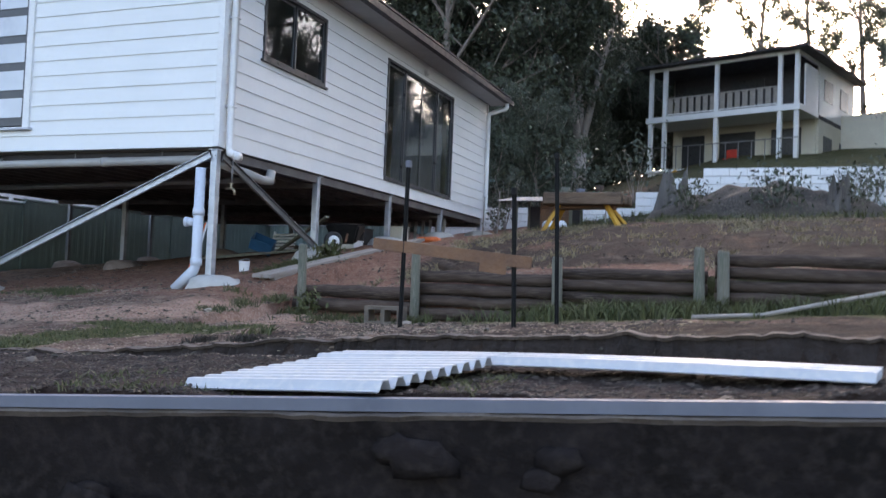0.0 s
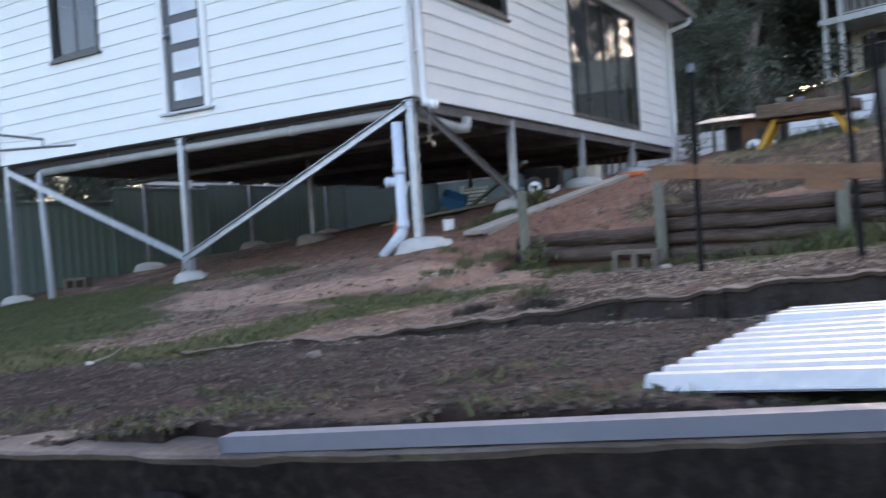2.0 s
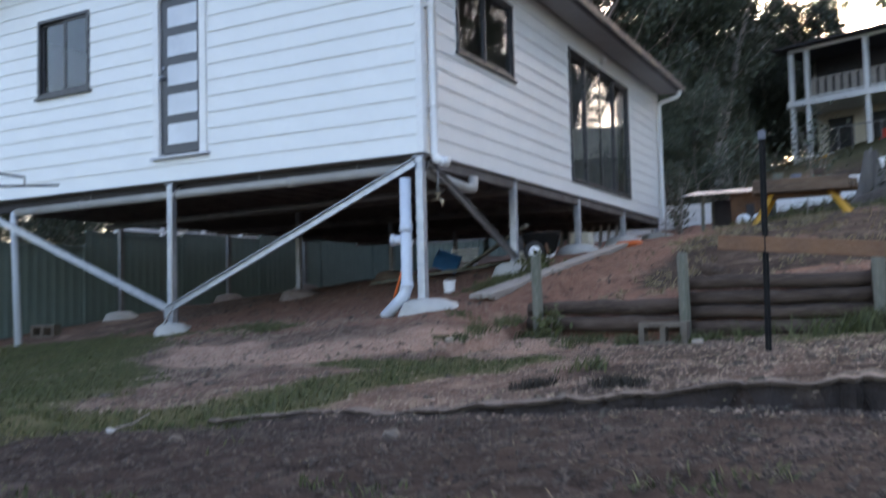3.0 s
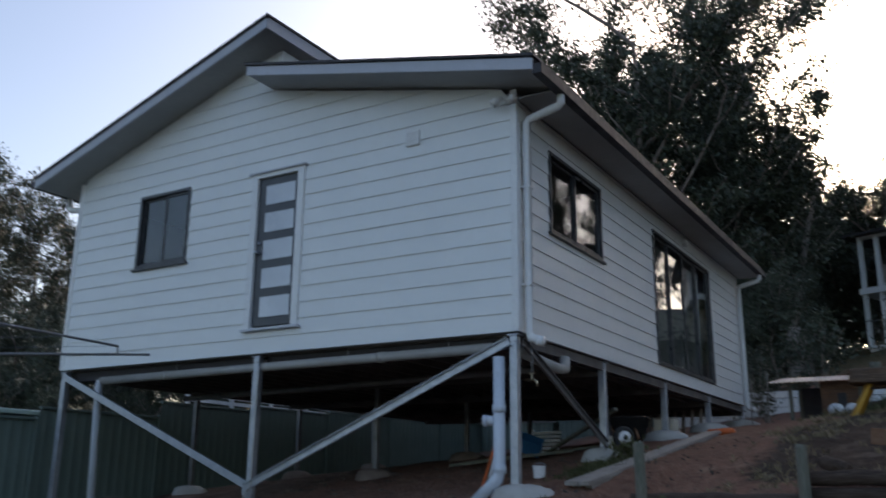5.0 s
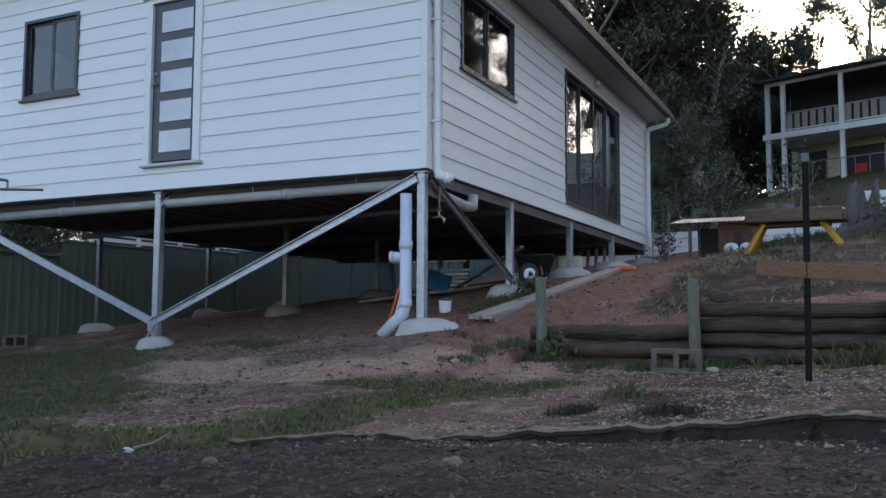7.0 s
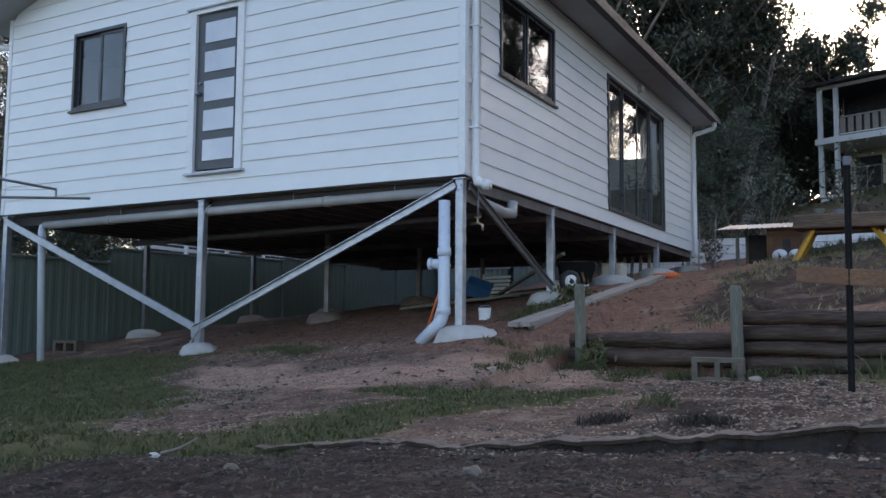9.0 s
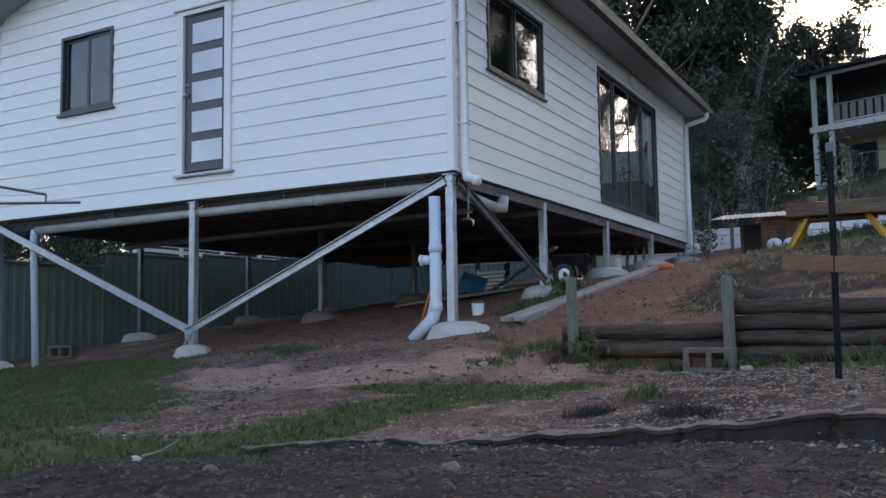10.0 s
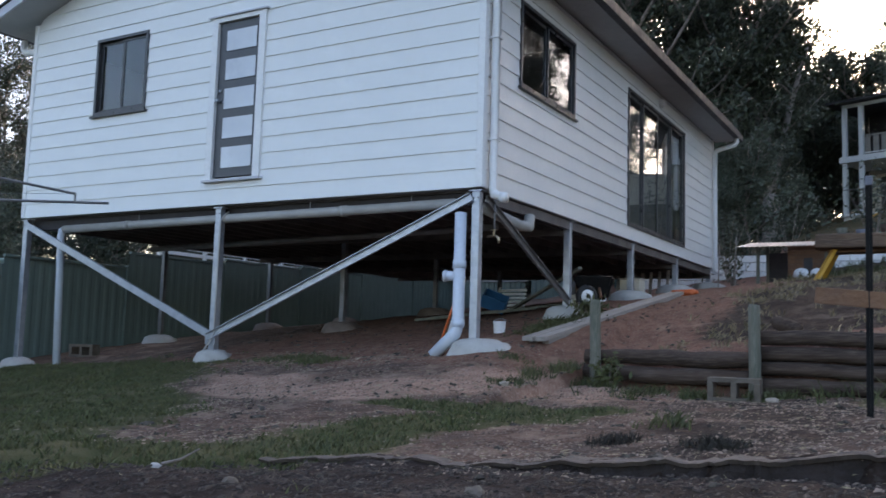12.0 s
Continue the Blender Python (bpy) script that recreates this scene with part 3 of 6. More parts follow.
def pad(x, y, r, h, seed, mat="concrete"):
    """A rough mound of poured concrete round a post's foot."""
    rnd = random.Random(seed)
    bm = bmesh.new()
    n, base = 22, land(x, y)
    rings = []
    ph = rnd.uniform(0, 6)
    for k, (f, z) in enumerate(((1.06, -0.10), (1.0, 0.25), (0.86, 0.62), (0.6, 0.9), (0.28, 1.0))):
        ring = []
        for j in range(n):
            a = 2 * math.pi * j / n
            rr = r * f * (1 + 0.08 * math.sin(2 * a + ph) + 0.05 * math.sin(5 * a + ph * 2) + rnd.uniform(-0.02, 0.02))
            px, py = x + rr * math.cos(a), y + rr * math.sin(a)
            zz = (land(px, py) if z < 0.5 else base) + h * z + rnd.uniform(-0.006, 0.006)
            ring.append(bm.verts.new((px, py, zz)))
        rings.append(ring)
    for r0, r1 in zip(rings, rings[1:]):
        for j in range(n):
            bm.faces.new((r0[j], r0[(j + 1) % n], r1[(j + 1) % n], r1[j]))
    bm.faces.new(rings[-1])
    return part("footing", bm, M[mat], house, "rough poured concrete footing mound", True)


def stilt(x, y, w=0.09, mat="galv", top=1.965, r=0.34, h=0.14, seed=0):
    z = land(x, y) - 0.05
    p = part("post", box((x - w / 2, y - w / 2, z), (x + w / 2, y + w / 2, top), 0.008), M[mat], house, "square galvanised steel post")
    part("head_plate", box((x - w * 0.8, y - w * 0.62, top), (x + w * 0.8, y + w * 0.62, top + 0.012)), M[mat], p)
    for dx in (-0.03, 0.03):
        part("bolt", tube([(x + dx, y - w / 2 - 0.002, top - 0.07), (x + dx, y - w / 2 - 0.014, top - 0.07)], 0.009, 6), M["galvdark"], p)
    # most footings of the darker posts take the browner concrete
    pad(x + (0.07 if x > -1 and y < 1 else 0.0), y, r, h, seed, "concrete" if mat == "galv" or (x < -7 and y < 3) else "browncrete")
    return p


# posts behind the front row, except on the right side, take the darker steel
k = 0
for x in (-0.06, -3.68, -7.50):
    for y in ((0.06, 2.55, 5.1, 7.6) if x > -1 else (0.06, 2.67, 5.38, 7.9)):
        k += 1
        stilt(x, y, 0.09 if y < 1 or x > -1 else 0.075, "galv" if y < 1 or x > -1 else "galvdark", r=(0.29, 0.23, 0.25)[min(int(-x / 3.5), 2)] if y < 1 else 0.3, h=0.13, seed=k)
stilt(-0.06, 10.08, seed=41)


def channel(a, b, w, t, name="brace", mat="galv"):
    """A folded steel channel from a to b: web and two lips."""
    bm = bar(a, b, t, w, 0.002)
    m = along(a, b)
    length = (Vector(b) - Vector(a)).length
    for s in (-1, 1):
        box((0, -0.035, s * w / 2 - 0.004), (length, 0.0, s * w / 2 + 0.004), 0, bm, m)
    return part(name, bm, M[mat], house, "galvanised steel channel brace")


channel((-3.72, 0.0, 0.37), (-0.10, 0.0, 1.90), 0.085, 0.006)
channel((-3.64, 0.0, 0.37), (-7.46, 0.0, 1.90), 0.085, 0.006)
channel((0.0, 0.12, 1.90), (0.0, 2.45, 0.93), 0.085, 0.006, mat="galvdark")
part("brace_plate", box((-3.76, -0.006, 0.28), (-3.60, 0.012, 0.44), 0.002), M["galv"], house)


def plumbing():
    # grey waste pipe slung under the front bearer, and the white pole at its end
    part("waste_pipe", tube([(-0.35, 0.10, 1.86), (-6.73, 0.10, 1.82)], 0.055, 12), M["pvcgrey"], house, "grey plastic waste pipe", True)
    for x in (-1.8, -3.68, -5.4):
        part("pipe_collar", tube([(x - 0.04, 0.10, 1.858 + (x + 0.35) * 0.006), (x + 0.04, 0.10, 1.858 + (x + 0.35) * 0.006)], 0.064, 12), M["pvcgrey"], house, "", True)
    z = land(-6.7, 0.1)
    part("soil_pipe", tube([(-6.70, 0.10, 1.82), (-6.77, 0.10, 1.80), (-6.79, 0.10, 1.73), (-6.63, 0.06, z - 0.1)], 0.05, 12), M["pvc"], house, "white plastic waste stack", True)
    # second pipe, thinner and in the darker steel colour
    part("waste_pipe", tube([(-0.5, 1.4, 1.78), (-6.4, 1.4, 1.66)], 0.045, 10), M["galvdark"], house, "grey plastic waste pipe", True)
    # pipe stub along the side
    part("waste_pipe", tube([(-0.12, 0.2, 1.84), (0.0, 1.0, 1.72), (0.03, 1.13, 1.73), (0.03, 1.17, 1.86)], 0.06, 12), M["pvcgrey"], house, "grey plastic waste pipe", True)
    # storm pipe beside the corner post
    z = land(-0.4, 0.0)
    sp = part("storm_pipe", tube([(-0.21, -0.02, 1.74), (-0.21, -0.02, z + 0.30), (-0.23, -0.03, z + 0.22), (-0.47, -0.07, z - 0.02)], 0.062, 14), M["pvc"], house, "pale blue plastic stormwater pipe", True)
    part("pipe_collar", tube([(-0.21, -0.02, 1.16), (-0.21, -0.02, 1.24)], 0.072, 14), M["pvc"], sp, "", True)
    part("pipe_collar", tube([(-0.21, -0.02, z + 0.28), (-0.21, -0.02, z + 0.36)], 0.070, 14), M["pvc"], sp, "", True)
    part("pipe_stub", tube([(-0.25, -0.03, 1.08), (-0.35, -0.05, 1.08)], 0.052, 12), M["pvc"], sp, "", True)
    part("pipe_cap", tube([(-0.34, -0.05, 1.08), (-0.37, -0.055, 1.08)], 0.062, 12), M["pvc"], sp, "", True)
    # downpipes from the gutter
    for y, zl in ((0.12, 1.93), (L - 0.12, 1.90)):
        d = part("downpipe", tube([(0.51, y, 4.64), (0.51, y, 4.54), (0.48, y, 4.50), (0.12, y, 4.41), (0.085, y, 4.37), (0.085, y, 2.0), (0.10, y, 1.94), (0.22, y, 1.90)], 0.045, 14), M["white"], house, "white round downpipe", True)
        part("pipe_collar", tube([(0.18, y, 1.905), (0.25, y, 1.89)], 0.055, 12), M["white"], d, "", True)
        for z in (2.5, 3.6):
            part("pipe_clip", box((0.02, y - 0.055, z), (0.135, y + 0.055, z + 0.02)), M["white"], d)
    part("downpipe", tube([(-8.07, 0.15, 4.80), (-8.07, 0.15, 4.66), (-8.0, 0.15, 4.6), (-7.62, 0.15, 4.55), (-7.60, 0.15, 4.4), (-7.60, 0.15, 1.9)], 0.045, 12), M["white"], house, "white round downpipe", True)
    # garden tap under the corner
    t = part("tap", tube([(0.02, 0.30, 1.93), (0.02, 0.30, 1.52)], 0.012, 8), M["galvdark"], house, "brass garden tap on a copper riser", True)
    part("tap_body", tube([(-0.05, 0.28, 1.52), (0.06, 0.26, 1.52), (0.10, 0.25, 1.49), (0.10, 0.25, 1.44)], 0.014, 8), M["brass"], t, "", True)
    part("tap_handle", bar((-0.01, 0.27, 1.585), (0.07, 0.27, 1.585), 0.016, 0.012), M["brass"], t)
    part("tap_handle", tube([(0.03, 0.27, 1.52), (0.03, 0.27, 1.585)], 0.008, 6), M["brass"], t)


plumbing()
part("conduit", tube([(-3.60, 0.12, 1.93), (-3.605, 0.06, 1.88), (-3.615, 0.0, 1.80), (-3.62, -0.005, 0.40), (-3.72, -0.08, 0.18)], 0.012, 8), M["pvcgrey"], house, "grey plastic conduit beside the post", True)
for i, (x, y) in enumerate(((-2.3, 0.2), (-5.2, 0.2), (-0.9, 0.3))):
    part("pipe_hanger", tube([(x, 0.10, 1.99), (x, 0.10, 1.87)], 0.006, 6), M["galvdark"], house)


def wall_light():
    w = thing("wall_light", 0.03, 6.35, 4.47, "small round white light on the wall above the glass door", "light")
    part("base", tube([(0.02, 6.35, 4.47), (0.06, 6.35, 4.47)], 0.07, 14), M["white"], w, "", True)
    part("dome", tube([(0.06, 6.35, 4.47), (0.10, 6.35, 4.47), (0.12, 6.35, 4.47)], [0.075, 0.065, 0.03], 14), M["white"], w, "", True)


wall_light()


def floodlight():
    f = thing("security_light", -0.05, -0.06, 4.62, "small twin-head white security light under the eave", "light")
    part("base", tube([(-0.06, -0.02, 4.62), (-0.06, -0.06, 4.62)], 0.05, 12), M["white"], f, "", True)
    for s in (-1, 1):
        part("arm", tube([(-0.06, -0.06, 4.62), (-0.06 + s * 0.07, -0.10, 4.64)], 0.012, 8), M["white"], f)
        part("head", tube([(-0.06 + s * 0.06, -0.09, 4.65), (-0.06 + s * 0.12, -0.17, 4.56)], [0.03, 0.055], 12), M["white"], f, "", True)


floodlight()

# ---- lower retaining wall, rail and roof sheets ----
def at_strip(u, v, z):
    p = RAIL0 + u * RAIL_DIR + v * Vector((-RAIL_DIR.y, RAIL_DIR.x))
    return Vector((p.x, p.y, z))


def lower_wall():
    """A cut bank of dark earth with embedded stones and a pale hard edge on top."""
    rnd = random.Random(5)
    wall = thing("retaining_wall", 4.0, -6.9, LOWER, "dark earth and stone bank with a pale hard edge", "wall", kind="structure")
    n, rows, step = 216, 11, 0.06
    face, edge, ff, ef = [], [], [], []
    for i in range(n):
        u = -6.45 + i * step
        z = -0.034 + (0.0578 if u > 0 else 0.028) * u + 0.006 * noise.noise((u * 3, 0, 3)) + 0.004 * noise.noise((u * 13, 0, 3))
        v = 0.035 * smoothstep(-0.1, -0.4, u) + 0.012 * noise.noise((u * 1.6, 4, 1)) + 0.016 * noise.noise((u * 9, 4, 1)) + 0.01 * noise.noise((u * 25, 4, 1))
        for k in range(rows):
            d = k / (rows - 1)
            out = 0.03 * noise.noise((u * 2.2, d * 5, 6)) + 0.022 * noise.noise((u * 7, d * 9, 7)) - 0.03 * min(d * 5, 1)
            face.append(at_strip(u, v - (out if k else 0) + 0.01, z - 0.008 + (LOWER - 0.08 - z) * d))
        w = 0.05 + 0.03 * noise.noise((u * 1.9, 6, 2)) + 0.015 * noise.noise((u * 11, 6, 2))
        edge += [at_strip(u, v + 0.02, z - 0.03), at_strip(u, v, z - 0.006), at_strip(u, v + 0.01, z), at_strip(u, v + w, z + 0.003), at_strip(u, 0.31, rough_land(*at_strip(u, 0.31, 0).xy) - 0.004)]
        if i:
            ff += [((i - 1) * rows + k, (i - 1) * rows + k + 1, i * rows + k + 1, i * rows + k) for k in range(rows - 1)]
            ef += [((i - 1) * 5 + k, i * 5 + k, i * 5 + k + 1, (i - 1) * 5 + k + 1) for k in range(4)]
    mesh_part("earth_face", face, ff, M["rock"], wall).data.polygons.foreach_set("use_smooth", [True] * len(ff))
    mesh_part("hard_edge", edge, ef, M["crust"], wall)
    for i in range(150):
        u, d, r = rnd.uniform(-3.5, 5.5), rnd.uniform(0.08, 0.9) ** 1.3, rnd.uniform(0.04, 0.12)
        top = land(*at_strip(u, 0.35, 0).xy) - 0.05
        c = at_strip(u, -0.02, top - r * 0.6 + (LOWER - top) * d)
        bm = bmesh.new()
        bmesh.ops.create_icosphere(bm, subdivisions=2, radius=r)
        for q in bm.verts:
            q.co *= 1 + 0.55 * noise.noise(q.co * (1.2 / r) + Vector((i * 2.3, 0, 0)))
            q.co = Vector((q.co.x * 1.4, q.co.y * 0.3, q.co.z * 0.75)) + c
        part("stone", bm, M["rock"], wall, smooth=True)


lower_wall()


def steel_rail():
    z0, z1 = 0.0, 0.045
    r = thing("steel_rail", 5.2, -6.6, 0.02, "long grey painted steel channel lying along the wall edge", "rail")
    a, b = at_strip(0, 0.01, -0.03), at_strip(4.6, 0.01, 0.236)
    m, n = along(a, b), (b - a).length
    section = [(0.05, 0.0), (0.0, 0.0), (0.0, 0.035), (0.05, 0.035), (0.05, 0.031), (0.004, 0.031), (0.004, 0.004), (0.05, 0.004)]
    bm = bmesh.new()
    ends = [[bm.verts.new(m @ Vector((s, y, z))) for y, z in section] for s in (0, n)]
    for i in range(8):
        bm.faces.new((ends[0][i], ends[0][(i + 1) % 8], ends[1][(i + 1) % 8], ends[1][i]))
    bm.faces.new(ends[0])
    bm.faces.new(ends[1][::-1])
    bmesh.ops.recalc_face_normals(bm, faces=bm.faces)
    part("channel", bm, M["rail"], r)
    part("end_cap", box((-0.003, -0.004, 0), (0.0, 0.05, 0.035), 0, None, along(a, b)), M["rail"], r)


steel_rail()


def roof_sheet(name, corner, along_dir, across_dir, length, pitches, pitch, rise, lift, label, sag=0.0):
    """A corrugated sheet: trapezoid ribs running along its length, with a little thickness."""
    sx, sy = Vector(along_dir).normalized(), Vector(across_dir).normalized()
    o = Vector(corner)
    profile = []
    for i in range(pitches):
        x = i * pitch
        profile += [(x, 0), (x + pitch * 0.22, 0), (x + pitch * 0.42, rise), (x + pitch * 0.78, rise)]
    profile.append((pitches * pitch, 0))
    n, bm = 9, bmesh.new()
    rows = []
    for k in range(n):
        s = length * k / (n - 1)
        bend = sag * math.sin(math.pi * k / (n - 1))
        rows.append([[bm.verts.new(o + sx * s + sy * c + Vector((0, 0, h + lift * (k / (n - 1)) + bend - t))) for c, h in profile] for t in (0.0, 0.004)])
    for r0, r1 in zip(rows, rows[1:]):
        for t in (0, 1):
            for i in range(len(profile) - 1):
                f = (r0[t][i], r0[t][i + 1], r1[t][i + 1], r1[t][i])
                bm.faces.new(f if t == 0 else f[::-1])
    for r in (rows[0], rows[-1]):
        for i in range(len(profile) - 1):
            bm.faces.new((r[0][i], r[0][i + 1], r[1][i + 1], r[1][i]))
    bmesh.ops.recalc_face_normals(bm, faces=bm.faces)
    ob = part(name, bm, M["sheet"], None, label)
    return tagged(ob, category="roofing", group="white roof sheets")


roof_sheet("corrugated_sheet", (4.57, -6.44, 0.05), (0.80, -0.16, 0.065), (0.17, 0.98, 0.055), 0.80, 11, 0.078, 0.028, 0.0, "white corrugated steel roof sheet lying on the soil")
roof_sheet("corrugated_sheet", (4.70, -5.80, 0.105), (0.98, -0.15, 0.045), (0.17, 0.98, 0.02), 1.98, 3, 0.078, 0.028, 0.0, "long white corrugated steel sheet lying under a shorter one", 0.012)

# ---- log terrace wall ----
def log(name, a, b, r, seed, parent=None, mat="log"):
    rnd = random.Random(seed)
    random.seed(seed)
    a, b = Vector(a), Vector(b)
    pts = [a.lerp(b, i / 8) + Vector((0, rnd.uniform(-0.012, 0.012), rnd.uniform(-0.012, 0.012))) for i in range(9)]
    bm = tube(pts, [r * rnd.uniform(0.93, 1.06) for _ in pts], 12, jitter=0.04)
    return part(name, bm, M[mat], parent, "", True)


def terrace_wall():
    wall = thing("log_wall", 3.5, 0.05, 0.1, "low terrace wall of weathered horizontal logs and posts", "wall", kind="structure")
    bays = ((1.20, 2.72, 0.08, 0.155, 2), (2.78, 4.26, 0.05, 0.135, 4), (4.30, 5.70, 0.17, 0.125, 4), (5.88, 8.6, 0.34, 0.125, 4))
    k = 60
    for x0, x1, z, d, n in bays:
        for i in range(n):
            k += 1
            y = log_wall_y((x0 + x1) / 2) + 0.02 * i
            log("log", (x0 - 0.06, y, z + d * (i + 0.5)), (x1 + 0.04, y, z + d * (i + 0.5) + 0.005), d / 2 * 0.95, k, wall)
    for x, top, w in ((1.28, 0.84, 0.10), (2.72, 0.80, 0.095), (4.30, 0.76, 0.10), (5.68, 0.88, 0.10), (5.90, 0.85, 0.11), (8.5, 1.0, 0.1)):
        y = log_wall_y(x) - 0.14
        rnd = random.Random(int(x * 10))
        random.seed(int(x * 10))
        z = land(x, y) - 0.08
        bm = tube([(x, y, z), (x + 0.005, y, z + 0.3), (x - 0.004, y, top - 0.03), (x, y, top)], [w / 2 * 1.1, w / 2 * 1.05, w / 2, w / 2 * 0.9], 12, jitter=0.05)
        part("log_post", bm, M["post"], wall, "grey-green treated timber post", True)


terrace_wall()
stump = log("short_log", (2.80, 0.45, 0.66), (3.0, 0.36, 0.62), 0.055, 9, None, "log")
tagged(stump, "short pale cut log lying on the bank", "log")


def concrete_block(x, y, z, turn, label):
    b = thing("concrete_block", x, y, z, label, "concrete block", "hollow blocks")
    m = Matrix.Translation((x, y, z)) @ Matrix.Rotation(turn, 4, "Z")
    bm = bmesh.new()
    for lo, hi in (((-0.195, -0.095, 0), (0.195, 0.095, 0.036)), ((-0.195, -0.095, 0.154), (0.195, 0.095, 0.19)), ((-0.195, -0.095, 0.036), (-0.150, 0.095, 0.154)),
                   ((-0.022, -0.095, 0.036), (0.022, 0.095, 0.154)), ((0.150, -0.095, 0.036), (0.195, 0.095, 0.154))):
        box(lo, hi, 0.003, bm, m)
    part("block_shell", bm, M["block"], b)
    return b


concrete_block(2.70, -0.80, land(2.70, -0.80) - 0.01, 0.08, "grey hollow concrete block on its side before the log wall")
concrete_block(-6.95, 0.75, land(-6.95, 0.75), 0.3, "grey hollow concrete block on the grass by the fence")


def stake(x, y, top, lean=0.0, cap="black"):
    z = land(x, y) - 0.1
    s = thing("steel_stake", x, y, z + 0.1, "thin black steel fence stake driven into the soil", "fence post", "black stakes")
    a, b = (x, y, z), (x + lean, y + lean * 0.5, top)
    bm = bar(a, b, 0.034, 0.006, 0.001)
    bar(a, b, 0.006, 0.03, 0.001, bm)
    part("picket", bm, M["black"], s)
    part("cap", bar((x + lean, y + lean * 0.5, top - 0.045), (x + lean, y + lean * 0.5, top + 0.005), 0.038, 0.036, 0.004), M[cap], s, "grey plastic cap" if cap == "rail" else "")
    return s


for x, y, top, lean in ((3.80, -2.93, 1.33, 0.015), (4.68, -2.96, 1.12, -0.03), (4.77, -2.08, 1.5, -0.04)):
    stake(x, y, top, lean, "rail" if x < 4 else "black")
rb = part("fence_plank", bar((3.55, -2.91, 0.72), (4.80, -3.0, 0.60), 0.02, 0.085, 0.003), M["brown"])
tagged(rb, "weathered brown plank fixed across the stakes", "plank")
rs = part("rusty_tin_scrap", bar((4.42, -2.985, 0.60), (4.62, -2.99, 0.58), 0.004, 0.13, 0.001), M["brown"])
tagged(rs, "small rusty brown scrap on the plank", "scrap")


def plank():
    p = thing("plank", 0.6, 2.4, 0.8, "long grey weathered timber planks lying up the slope", "plank")
    for d, s, e in ((-0.075, 0.0, 0.0), (0.055, 0.03, -0.12)):
        a, b = Vector((0.47 + d, 0.36 + s, land(0.47, 0.4) + 0.07)), Vector((0.80 + d, 4.62 + e, land(0.8, 4.6) + 0.05))
        n = (b - a).length
        part("board", box((0, -0.06, -0.025), (n, 0.06, 0.02), 0.004, None, along(a, b)), M["timber"], p)
        part("batten", box((0.1, -0.05, -0.07), (n - 0.1, 0.03, -0.026), 0.004, None, along(a, b)), M["timber"], p)


plank()

# ---- fences ----
def ribbed_sheet(points, z0, z1):
    """A ribbed steel infill over a plan line of points, as one thin folded sheet."""
    bm = bmesh.new()
    n = len(points)
    back = [(x - 0.003, y + 0.003) for x, y in points[::-1]]
    low, high = ([bm.verts.new((x, y, z)) for x, y in [*points, *back]] for z in (z0, z1))
    for i in range(2 * n):
        k = (i + 1) % (2 * n)
        bm.faces.new((low[i], low[k], high[k], high[i]))
    for i in range(n - 1):
        for ring in (low, high):
            bm.faces.new((ring[i], ring[i + 1], ring[2 * n - 2 - i], ring[2 * n - 1 - i]))
    bmesh.ops.recalc_face_normals(bm, faces=bm.faces)
    return bm


def steel_fence(x, y0, y1):
    """Ribbed green steel panels, stepped up the slope."""
    fence = thing("side_fence", x, 3.0, 0.2, "dark green ribbed steel fence stepping up the slope", "fence")
    y, step = y0, 2.38
    while y < y1:
        z0 = min(land(x, y), land(x, y + step)) - 0.05
        top = (1.36 if y > -2.5 else 1.28) + (0.115 * max(y + 1.2, 0) if y < 3 else 0.483 + 0.03 * (y - 3))
        pts, yy = [], y + 0.01
        while yy < y + step - 0.2:
            pts += [(x, yy), (x, yy + 0.07), (x + 0.008, yy + 0.10), (x + 0.008, yy + 0.15)]
            yy += 0.18
        panel = part("infill_panel", ribbed_sheet(pts, z0 + 0.05, top - 0.02), M["green"], fence)
        part("top_rail", box((x - 0.03, y, top - 0.04), (x + 0.045, y + step - 0.055, top), 0.004), M["green"], panel)
        part("bottom_rail", box((x - 0.03, y, z0), (x + 0.045, y + step - 0.055, z0 + 0.06), 0.004), M["green"], panel)
        part("fence_post", box((x - 0.035, y + step - 0.055, z0 - 0.1), (x + 0.05, y + step, top + 0.02), 0.004), M["green"], panel)
        y += step


steel_fence(-8.45, -6.8, 14.0)


def rear_fence():
    fence = thing("rear_fence", -4.5, 14.3, 1.0, "green ribbed steel fence behind the house", "fence")
    x = -8.3
    while x < -1.2:
        z0 = land(x + 1.2, 14.3) - 0.1
        pts, xx = [], x + 0.02
        while xx < x + 2.2:
            pts += [(xx, 14.3), (xx + 0.06, 14.3), (xx + 0.08, 14.28), (xx + 0.14, 14.28)]
            xx += 0.16
        panel = part("infill_panel", ribbed_sheet(pts, z0, z0 + 1.5), M["green"], fence)
        part("middle_rail", box((x, 14.2, z0 + 0.75), (x + 2.35, 14.25, z0 + 0.82), 0.004), M["galvdark"], panel)
        part("top_rail", box((x, 14.25, z0 + 1.5), (x + 2.4, 14.33, z0 + 1.55), 0.004), M["green"], panel)
        x += 2.4


rear_fence()


